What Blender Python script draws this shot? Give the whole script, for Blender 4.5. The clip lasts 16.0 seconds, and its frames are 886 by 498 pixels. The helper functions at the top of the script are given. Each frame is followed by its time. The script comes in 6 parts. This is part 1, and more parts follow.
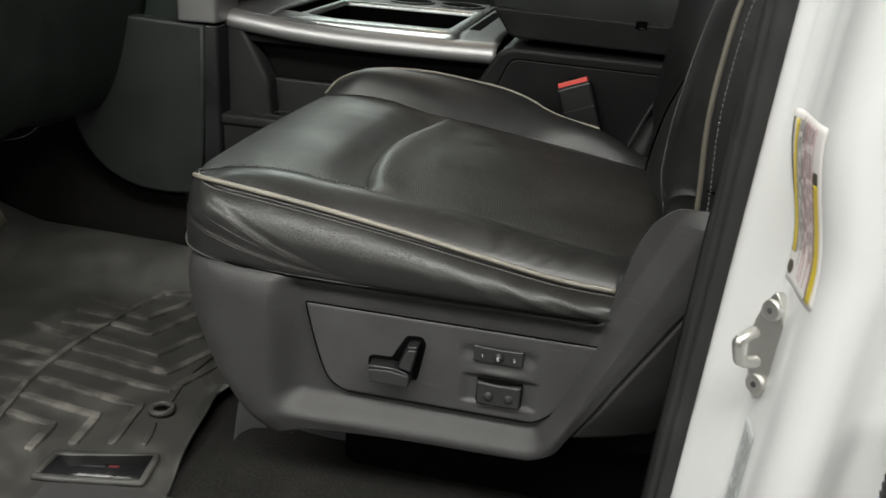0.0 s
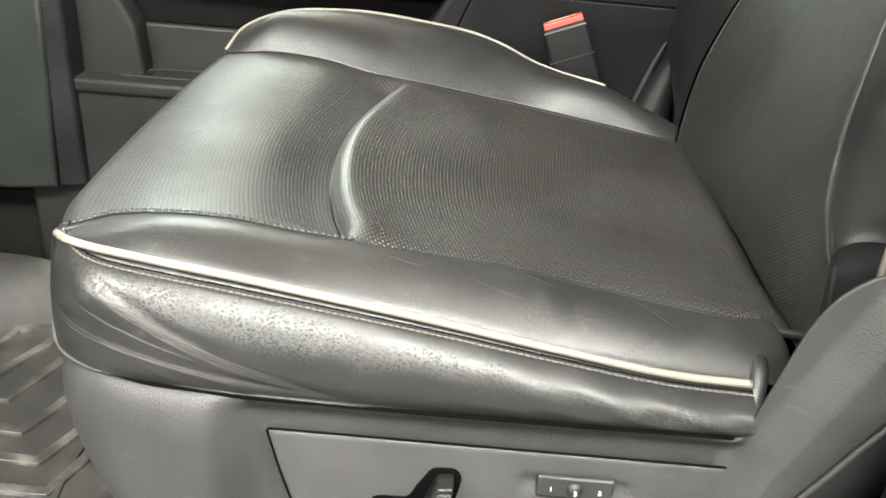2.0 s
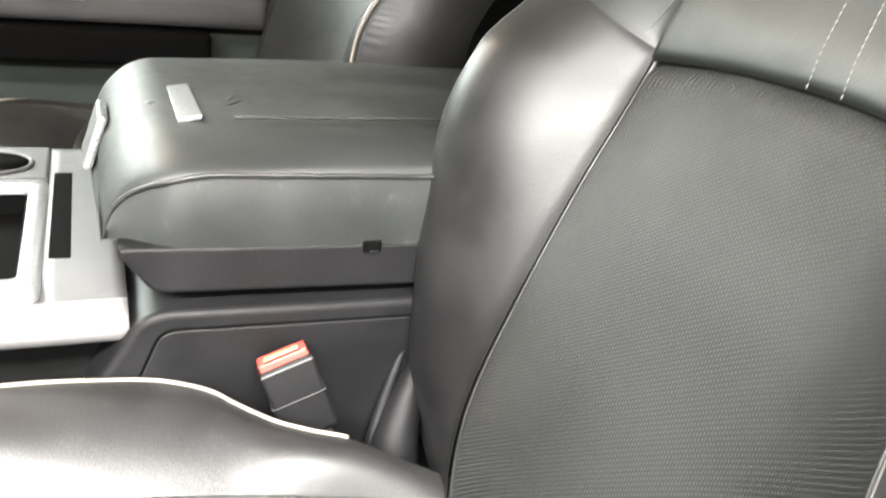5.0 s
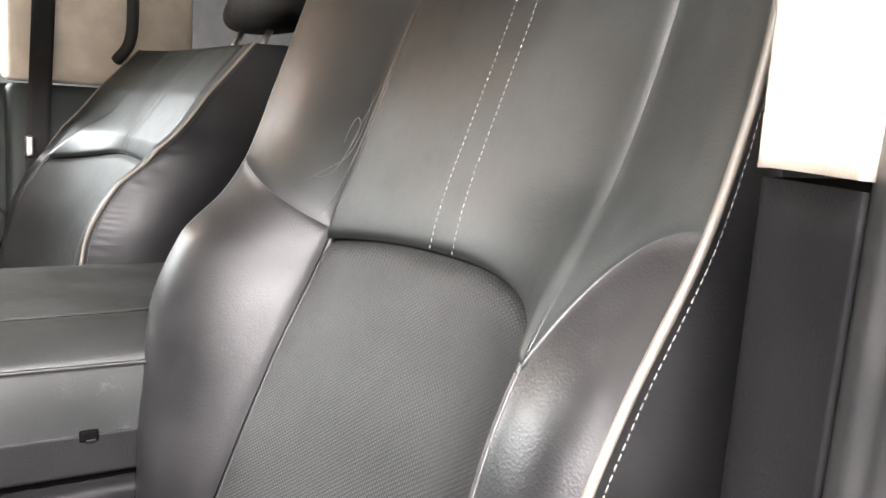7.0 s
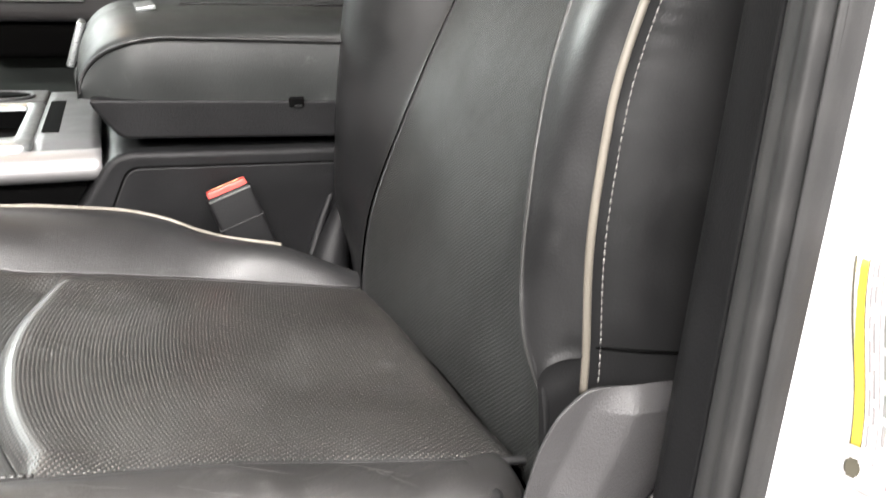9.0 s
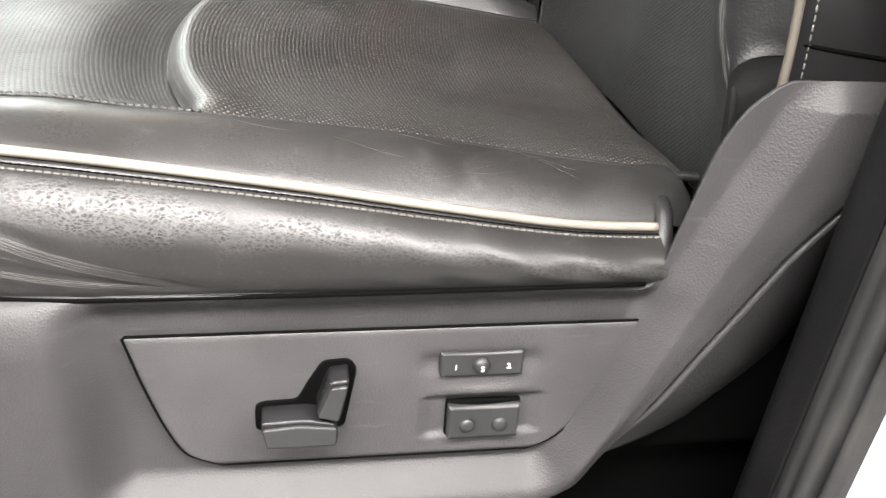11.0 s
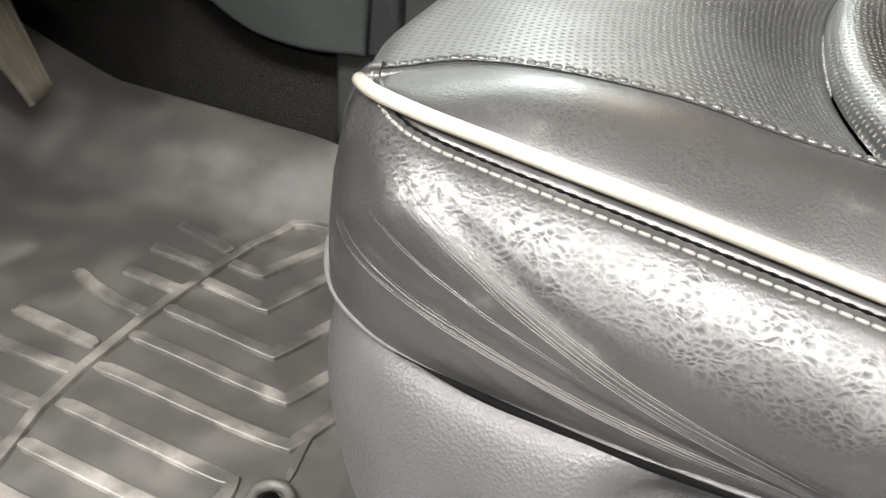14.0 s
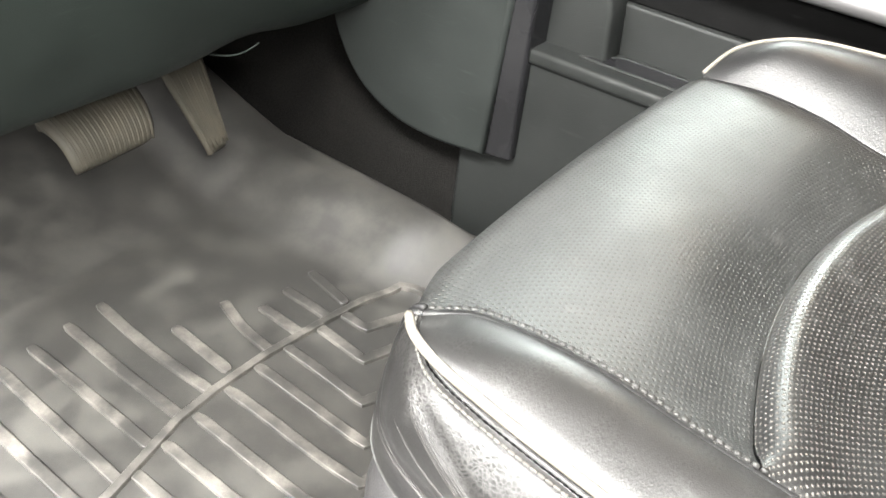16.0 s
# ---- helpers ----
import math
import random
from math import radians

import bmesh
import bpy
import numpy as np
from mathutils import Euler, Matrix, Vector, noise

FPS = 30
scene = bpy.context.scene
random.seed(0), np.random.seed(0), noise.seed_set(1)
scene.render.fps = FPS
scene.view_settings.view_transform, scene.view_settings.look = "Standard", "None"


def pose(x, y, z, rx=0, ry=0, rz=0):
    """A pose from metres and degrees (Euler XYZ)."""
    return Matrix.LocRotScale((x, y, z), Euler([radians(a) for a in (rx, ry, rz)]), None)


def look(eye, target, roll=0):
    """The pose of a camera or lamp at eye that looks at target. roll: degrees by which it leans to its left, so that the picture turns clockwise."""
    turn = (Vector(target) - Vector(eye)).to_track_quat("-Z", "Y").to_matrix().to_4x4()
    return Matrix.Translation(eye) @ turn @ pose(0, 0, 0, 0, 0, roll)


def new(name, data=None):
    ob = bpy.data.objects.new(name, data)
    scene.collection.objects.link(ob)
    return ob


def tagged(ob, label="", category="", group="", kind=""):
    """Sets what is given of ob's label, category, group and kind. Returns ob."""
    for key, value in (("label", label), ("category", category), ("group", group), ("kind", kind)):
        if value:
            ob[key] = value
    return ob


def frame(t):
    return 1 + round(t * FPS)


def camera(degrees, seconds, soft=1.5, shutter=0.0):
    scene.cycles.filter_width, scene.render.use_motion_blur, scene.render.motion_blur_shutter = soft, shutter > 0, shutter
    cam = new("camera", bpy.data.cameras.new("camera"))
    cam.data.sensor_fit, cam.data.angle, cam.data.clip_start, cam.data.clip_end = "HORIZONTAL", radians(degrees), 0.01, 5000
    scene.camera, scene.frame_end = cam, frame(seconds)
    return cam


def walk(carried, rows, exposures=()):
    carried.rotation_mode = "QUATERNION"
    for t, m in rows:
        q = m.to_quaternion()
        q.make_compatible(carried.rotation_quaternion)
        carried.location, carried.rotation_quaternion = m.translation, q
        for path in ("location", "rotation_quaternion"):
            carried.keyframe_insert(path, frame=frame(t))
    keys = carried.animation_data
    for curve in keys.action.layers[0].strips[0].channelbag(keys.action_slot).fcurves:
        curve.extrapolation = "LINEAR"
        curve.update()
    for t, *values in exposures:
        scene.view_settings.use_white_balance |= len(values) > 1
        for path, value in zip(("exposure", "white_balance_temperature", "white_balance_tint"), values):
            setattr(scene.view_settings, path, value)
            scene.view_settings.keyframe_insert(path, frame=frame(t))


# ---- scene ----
cam = camera(53.76, 16.0, 1.5, 0.2)
PATH = [  # seconds, eye, yaw, pitch, roll
    (0, 0.1424, -0.7764, 0.6763, 11.23, -22.19, 3.89),
    (0.5, 0.0509, -0.6775, 0.6615, 8.67, -23.10, 3.12),
    (1, 0.0080, -0.5814, 0.6383, 5.42, -25.02, 3.44),
    (1.5, -0.0016, -0.5191, 0.6364, 2.93, -26.66, 3.85),
    (2, -0.0374, -0.4455, 0.6572, 1.07, -28.31, 4.22),
    (2.5, -0.0683, -0.3419, 0.6667, -0.60, -29.71, 4.49),
    (3, -0.0899, -0.2455, 0.6539, -2.86, -29.57, 4.68),
    (3.5, -0.1135, -0.1546, 0.6696, -7.07, -28.93, 5.71),
    (4, -0.1157, -0.1391, 0.7033, -10.17, -28.06, 6.57),
    (4.5, -0.1116, -0.1218, 0.7500, -17.55, -27.13, 6.51),
    (5, -0.0892, -0.1237, 0.8247, -23.42, -22.31, 6.70),
    (5.2, -0.0865, -0.1281, 0.8531, -25.76, -19.65, 6.69),
    (5.7, -0.0718, -0.1433, 0.8873, -30.03, -15.54, 6.30),
    (6.25, -0.0572, -0.1806, 0.8809, -33.55, -11.76, 5.15),
    (6.8, -0.0483, -0.2290, 0.8488, -35.48, -9.33, 3.90),
    (7.3, -0.0485, -0.2736, 0.8152, -35.54, -8.79, 3.26),
    (7.5, -0.0552, -0.2888, 0.7861, -35.56, -8.67, 3.17),
    (8, -0.0576, -0.3472, 0.7624, -34.09, -9.53, 2.87),
    (8.5, -0.0619, -0.3919, 0.7158, -27.34, -13.10, 1.71),
    (9, -0.0474, -0.4142, 0.6638, -20.82, -17.88, 1.80),
    (9.5, -0.0281, -0.4139, 0.6040, -16.14, -22.90, 1.78),
    (9.7, -0.0266, -0.4159, 0.5840, -14.63, -24.46, 1.87),
    (10.4, -0.0267, -0.4167, 0.5571, -11.38, -28.30, 2.71),
    (11.1, -0.0533, -0.4172, 0.5724, -9.72, -30.10, 3.97),
    (11.8, -0.0956, -0.4184, 0.5826, -6.90, -31.04, 3.93),
    (12, -0.1136, -0.4214, 0.5848, -6.18, -31.47, 3.73),
    (12.5, -0.1539, -0.4210, 0.5723, -1.50, -32.18, 2.33),
    (13, -0.1638, -0.3412, 0.5435, 5.46, -32.59, 3.01),
    (13.5, -0.1753, -0.2517, 0.5130, 13.89, -33.17, 4.31),
    (14, -0.1664, -0.2068, 0.5016, 20.71, -33.75, 4.45),
    (14.5, -0.1627, -0.2196, 0.5244, 25.03, -34.31, 4.50),
    (15, -0.1470, -0.2538, 0.5648, 28.63, -34.90, 4.98),
    (15.5, -0.1180, -0.2501, 0.6214, 31.00, -35.72, 6.78),
    (16, -0.1030, -0.2437, 0.6844, 31.53, -36.11, 7.35),
]


def aim(x, y, z, yaw, pitch, roll):
    return pose(x, y, z, 0, 0, yaw) @ pose(0, 0, 0, 90 + pitch, 0, 0) @ pose(0, 0, 0, 0, 0, roll)


EXPOSURE = [(0.0, -1.64, 6450, 4), (0.4, -0.92, 6450, 2), (0.8, -0.44, 6450, 1), (1.2, 0.02, 6500, 0), (2.0, 0.3, 6600, 4), (2.5, 0.52, 6700, 8), (3.5, 0.72, 6700, 13), (4.5, 1.08, 6600, 14), (5.0, 1.7, 6500, 9),
            (7.5, 1.46, 6400, 18), (8.0, 0.88, 6400, 14), (9.0, 0.6, 6450, 12), (12.0, 0.25, 6500, 12), (13.5, 0.43, 6500, 11), (14.5, 0.56, 6400, 9), (16.0, 0.96, 6400, 8)]
walk(cam, [(t, aim(*p)) for t, *p in PATH], EXPOSURE)

# ==== place ====
# x runs towards the truck's tail, y from the driver's door inwards, z up from the cab floor.


def pch(xs, ys):
    """A smooth curve through a few heights or widths (monotone between them)."""
    xs, ys = np.array(xs, float), np.array(ys, float)
    d = np.diff(ys) / np.diff(xs)
    m = np.r_[d[0], [0 if a * b <= 0 else 2 * a * b / (a + b) for a, b in zip(d, d[1:])], d[-1]]

    def at(x):
        x = np.clip(np.asarray(x, float), xs[0], xs[-1])
        k = np.clip(np.searchsorted(xs, x) - 1, 0, len(d) - 1)
        h = xs[k + 1] - xs[k]
        s = (x - xs[k]) / h
        return ((2 * s**3 - 3 * s**2 + 1) * ys[k] + (s**3 - 2 * s**2 + s) * h * m[k]
                + (3 * s**2 - 2 * s**3) * ys[k + 1] + (s**3 - s**2) * h * m[k + 1])

    return at


def curve3(points):
    """A smooth line in space through a few points, for s from 0 to 1."""
    p = np.array(points, float)
    s = np.r_[0, np.cumsum(np.linalg.norm(np.diff(p, axis=0), axis=1))]
    s /= s[-1]
    tangents = np.gradient(p, s, axis=0)

    def at(t):
        t = np.clip(np.asarray(t, float), 0, 1)
        k = np.clip(np.searchsorted(s, t) - 1, 0, len(s) - 2)
        h = (s[k + 1] - s[k])[..., None]
        u = (t - s[k])[..., None] / h
        return ((2 * u**3 - 3 * u**2 + 1) * p[k] + (u**3 - 2 * u**2 + u) * h * tangents[k]
                + (3 * u**2 - 2 * u**3) * p[k + 1] + (u**3 - u**2) * h * tangents[k + 1])

    return at


def ss(a, b, x):
    t = np.clip((np.asarray(x, float) - a) / (b - a), 0, 1)
    return t * t * (3 - 2 * t)


def bell(x, w):
    return np.exp(-((x / w) ** 2))


def thing(name, at=(0, 0, 0), label="", category="", group="", kind=""):
    ob = new(name)
    ob.empty_display_size = 0.05
    ob.matrix_basis = Matrix.Translation(at)
    return tagged(ob, label, category, group, kind)


def part(name, mesh, material, parent=None, label=""):
    if isinstance(mesh, bmesh.types.BMesh):
        bm, mesh = mesh, bpy.data.meshes.new(name)
        bm.to_mesh(mesh)
        bm.free()
    mesh.materials.append(material)
    ob = new(name, mesh)
    if parent is not None:
        ob.parent = parent
        if parent.type == "EMPTY":
            ob.matrix_parent_inverse = parent.matrix_basis.inverted()
    return tagged(ob, label)


def raw(name, verts, faces, uvs=None, smooth=True):
    me = bpy.data.meshes.new(name)
    me.from_pydata([tuple(v) for v in verts], [], faces)
    if smooth:
        me.polygons.foreach_set("use_smooth", [True] * len(me.polygons))
    if uvs is not None:
        layer = me.uv_layers.new(name="UVMap")
        flat = np.array(uvs, float)[[l.vertex_index for l in me.loops]]
        layer.data.foreach_set("uv", flat.ravel())
    return me


def sheet(name, p, flip=False, wrap=False, back=0.0):
    """A mesh over a grid of points p[i, j]; back: thickness given to it, along its inner side."""
    p = np.asarray(p, float)
    nu, nv = p.shape[:2]
    du = np.r_[0, np.cumsum(np.linalg.norm(np.diff(p[:, nv // 2], axis=0), axis=1))]
    dv = np.r_[0, np.cumsum(np.linalg.norm(np.diff(p[nu // 2], axis=0), axis=1))]
    uv = np.stack(np.meshgrid(du, dv, indexing="ij"), -1).reshape(-1, 2)
    idx = np.arange(nu * nv).reshape(nu, nv)
    a, b, c, d = idx[:-1, :-1], idx[1:, :-1], idx[1:, 1:], idx[:-1, 1:]
    quads = np.stack([a, b, c, d] if not flip else [a, d, c, b], -1).reshape(-1, 4)
    verts = p.reshape(-1, 3)
    if back:
        n = normals(p) * (-1 if flip else 1)
        rear = (p - back * n).reshape(-1, 3)
        k = nu * nv
        rim = np.r_[idx[:, 0], idx[-1, 1:], idx[-2::-1, -1], idx[0, -2:0:-1]]
        nxt = np.roll(rim, -1)
        side = np.stack([rim, rim + k, nxt + k, nxt] if not flip else [rim, nxt, nxt + k, rim + k], -1)
        quads = np.concatenate([quads, quads[:, ::-1] + k, side])
        verts, uv = np.concatenate([verts, rear]), np.concatenate([uv, uv])
    return raw(name, verts, quads.tolist(), uv)


def normals(p):
    n = np.cross(np.gradient(p, axis=0), np.gradient(p, axis=1))
    return n / np.maximum(np.linalg.norm(n, axis=-1, keepdims=True), 1e-9)


def steps(n, lo=True, hi=True):
    """n places from 0 to 1, closer together towards the ends that are sewn."""
    t = np.linspace(0, 1, n)
    if lo and hi:
        return 0.5 - 0.5 * np.sign(0.5 - t) * (1 - (1 - np.abs(2 * t - 1)) ** 1.6)
    if hi:
        return 1 - (1 - t) ** 1.6
    return t**1.6 if lo else t


def sewn(p, lo_u=True, hi_u=True, lo_v=True, hi_v=True, depth=0.005, width=0.006, flip=False):
    """Rolls the sewn edges of a padded panel inwards."""
    lu = np.cumsum(np.r_[np.zeros((1, p.shape[1])), np.linalg.norm(np.diff(p, axis=0), axis=-1)], axis=0)
    lv = np.cumsum(np.c_[np.zeros(p.shape[0]), np.linalg.norm(np.diff(p, axis=1), axis=-1)], axis=1)
    drop = np.zeros(p.shape[:2])
    for on, far in ((lo_u, lu), (hi_u, lu[-1:] - lu), (lo_v, lv), (hi_v, lv[:, -1:] - lv)):
        if on:
            drop = np.maximum(drop, np.exp(-((far / width) ** 1.3)))
    n = normals(p) * (-1 if flip else 1)
    return p - n * (depth * drop)[..., None]


def tube(name, pts, r, sides=10, closed=False, flat=1.0):
    """A round cord along points; closed joins its ends."""
    p = np.asarray(pts, float)
    t = np.gradient(p, axis=0) if not closed else np.roll(p, -1, 0) - np.roll(p, 1, 0)
    t /= np.linalg.norm(t, axis=1, keepdims=True)
    up = np.array([0.0, 0.0, 1.0]) if abs(t[0][2]) < 0.9 else np.array([1.0, 0.0, 0.0])
    rings = []
    for q, w in zip(p, t):
        a = np.cross(w, up)
        a /= np.linalg.norm(a)
        b = np.cross(a, w)
        up = b
        ang = np.linspace(0, 2 * np.pi, sides, endpoint=False)
        rr = np.broadcast_to(np.asarray(r, float), (len(p),))[len(rings)]
        rings.append(q + rr * (np.cos(ang)[:, None] * a + flat * np.sin(ang)[:, None] * b))
    v = np.concatenate(rings)
    n, faces = len(p), []
    for i in range(n if closed else n - 1):
        for j in range(sides):
            k = (i + 1) % n
            faces.append((i * sides + j, i * sides + (j + 1) % sides, k * sides + (j + 1) % sides, k * sides + j))
    if not closed:
        faces += [tuple(range(sides))[::-1], tuple((n - 1) * sides + j for j in range(sides))]
    return raw(name, v, faces, np.repeat(np.linspace(0, 1, n), sides)[:, None] * [1, 1])


def along(curve, n, lo=0.0, hi=1.0):
    return curve(np.linspace(lo, hi, n))


def thread(name, pts, length=0.0045, gap=0.0022, r=0.0007):
    """Sewing thread: short rounded stitches along a line."""
    p = np.asarray(pts, float)
    s = np.r_[0, np.cumsum(np.linalg.norm(np.diff(p, axis=0), axis=1))]
    at = lambda d: np.array([np.interp(d, s, c) for c in p.T])
    verts, faces, d = [], [], 0.0
    while d + length < s[-1]:
        a, b = at(d), at(d + length)
        w = (b - a) / np.linalg.norm(b - a)
        e = np.cross(w, (0.3, 0.5, 0.81))
        e /= np.linalg.norm(e)
        g = np.cross(w, e)
        k = len(verts)
        for far, rad in ((0, 0.35), (0.18, 1), (0.82, 1), (1, 0.35)):
            for j in range(6):
                c, sn = math.cos(j * math.pi / 3), math.sin(j * math.pi / 3)
                verts.append(a + (b - a) * far + r * rad * (c * e + sn * g))
        for i in range(3):
            faces += [(k + 6 * i + j, k + 6 * i + (j + 1) % 6, k + 6 * i + 6 + (j + 1) % 6, k + 6 * i + 6 + j) for j in range(6)]
        faces += [tuple(k + j for j in range(5, -1, -1)), tuple(k + 18 + j for j in range(6))]
        d += length + gap
    return raw(name, verts, faces)


def block(lo, hi, bevel=0.004, segments=3):
    bm = bmesh.new()
    bmesh.ops.create_cube(bm, size=1)
    lo, hi = Vector(lo), Vector(hi)
    for v in bm.verts:
        v.co = Vector(((v.co.x + 0.5) * (hi.x - lo.x) + lo.x, (v.co.y + 0.5) * (hi.y - lo.y) + lo.y, (v.co.z + 0.5) * (hi.z - lo.z) + lo.z))
    if bevel:
        bmesh.ops.bevel(bm, geom=bm.edges[:], offset=bevel, segments=segments, affect="EDGES", profile=0.6)
    for f in bm.faces:
        f.smooth = True
    return bm


def prism(poly, axis, a, b, bevel=0.002, segments=2):
    """A solid with the outline poly (pairs, in the two axes other than axis), from a to b along the axis."""
    bm = bmesh.new()
    put = {"x": lambda u, v, w: (w, u, v), "y": lambda u, v, w: (u, w, v), "z": lambda u, v, w: (u, v, w)}[axis]
    rings = [[bm.verts.new(put(u, v, w)) for u, v in poly] for w in (a, b)]
    bm.faces.new(rings[0][::-1])
    bm.faces.new(rings[1])
    bm.faces.ensure_lookup_table()
    for i in range(len(poly)):
        j = (i + 1) % len(poly)
        bm.faces.new((rings[0][i], rings[0][j], rings[1][j], rings[1][i]))
    bmesh.ops.recalc_face_normals(bm, faces=bm.faces[:])
    if bevel:
        rims = set(bm.faces[0].edges) | set(bm.faces[1].edges)
        if len(poly) <= 8:
            rims = set(bm.edges)
        bmesh.ops.bevel(bm, geom=list(rims), offset=bevel, segments=segments, affect="EDGES", profile=0.6)
    for f in bm.faces:
        f.smooth = len(f.verts) <= 4
    return bm


def turned(bm, m):
    bmesh.ops.transform(bm, matrix=m, verts=bm.verts[:])
    return bm


def round_poly(poly, r, n=4):
    """An outline with its corners rounded by r."""
    out, k = [], len(poly)
    for i in range(k):
        p, a, b = (np.array(poly[j % k], float) for j in (i, i - 1, i + 1))
        da, db = (a - p), (b - p)
        la, lb = np.linalg.norm(da), np.linalg.norm(db)
        q = min(r, la * 0.45, lb * 0.45)
        s, e = p + da / la * q, p + db / lb * q
        for t in np.linspace(0, 1, n + 1):
            out.append(tuple((1 - t) ** 2 * s + 2 * t * (1 - t) * p + t * t * e))
    return out


# ---- light: ceiling tubes by the door, plus added fill and daylight lamps ----
world = bpy.data.worlds.new("garage_air")
world.use_nodes = True
world.node_tree.nodes["Background"].inputs["Color"].default_value = (1.0, 0.98, 0.94, 1)
world.node_tree.nodes["Background"].inputs["Strength"].default_value = 0.015
scene.world = world


def lamp(name, at, size, power, color, target):
    data = bpy.data.lights.new(name, "AREA")
    data.shape, data.size, data.size_y, data.energy, data.color = "RECTANGLE", size[0], size[1], power, color
    ob = new(name, data)
    ob.matrix_basis = look(at, target)
    return ob


TUBE, DAY = (1.0, 0.965, 0.925), (0.93, 1.0, 0.955)
for lx, watts in ((-2.0, 195), (-0.1, 225), (1.8, 235)):   # tubes along the open door
    lamp("tube_and_fill_light", (lx, -1.2, 2.15), (1.6, 0.5), watts, TUBE, (lx, -1.0, 0))
# Added fill: brightens the near wall that the side surfaces reflect.
lamp("tube_and_fill_light", (-1.2, -3.9, 2.15), (2.4, 0.5), 240, TUBE, (-1.1, -3.2, 0))
# Large lamp standing in for daylight through the passenger window.
lamp("tube_and_fill_light", (-1.5, 3.2, 2.2), (2.1, 2.2), 330, DAY, (-1.2, 2.8, 0))
# unseen lamp under the headliner, added for a little warm fill
lamp("warm_fill_light", (-0.34, 1.12, 1.190), (0.07, 0.12), 1.2, (1.0, 0.60, 0.30), (-0.30, 1.0, 0))
# ---- materials ----


def material(name, color, rough=0.5, metal=0.0):
    m = bpy.data.materials.new(name)
    m.use_nodes = True
    b = m.node_tree.nodes["Principled BSDF"]
    b.inputs["Base Color"].default_value = (*color, 1)
    b.inputs["Roughness"].default_value = rough
    b.inputs["Metallic"].default_value = metal
    return m


def node(m, kind, links=None, **props):
    n = m.node_tree.nodes.new(kind)
    for key, value in props.items():
        setattr(n, key, value)
    for key, value in (links or {}).items():
        if isinstance(value, bpy.types.NodeSocket):
            m.node_tree.links.new(value, n.inputs[key])
        else:
            n.inputs[key].default_value = value
    return n


def calc(m, op, a, b=0.0, c=0.0, clamp=False):
    return node(m, "ShaderNodeMath", {0: a, 1: b, 2: c}, operation=op, use_clamp=clamp).outputs[0]


def mixed(m, fac, a, b):
    n = node(m, "ShaderNodeMix", {"Factor": fac}, data_type="RGBA")
    for key, value in ((6, a), (7, b)):
        if isinstance(value, bpy.types.NodeSocket):
            m.node_tree.links.new(value, n.inputs[key])
        else:
            n.inputs[key].default_value = (*value, 1)
    return n.outputs[2]


def into(m, key, socket):
    m.node_tree.links.new(socket, m.node_tree.nodes["Principled BSDF"].inputs[key])


def place_of(m, uv=False):
    n = node(m, "ShaderNodeTexCoord")
    return n.outputs["UV" if uv else "Object"]


def fine(m, where, scale, detail=3.0, rough=0.55):
    return node(m, "ShaderNodeTexNoise", {"Vector": where, "Scale": scale, "Detail": detail, "Roughness": rough}).outputs["Fac"]


def relief(m, height, far, strength=1.0, under=None):
    links = {"Height": height, "Distance": far, "Strength": strength}
    if under is not None:
        links["Normal"] = under
    n = node(m, "ShaderNodeBump", links).outputs["Normal"]
    into(m, "Normal", n)
    return n


def between(m, x, a, b, lo=0.0, hi=1.0):
    return node(m, "ShaderNodeMapRange", {"Value": x, "From Min": a, "From Max": b, "To Min": lo, "To Max": hi}, interpolation_type="SMOOTHSTEP").outputs[0]


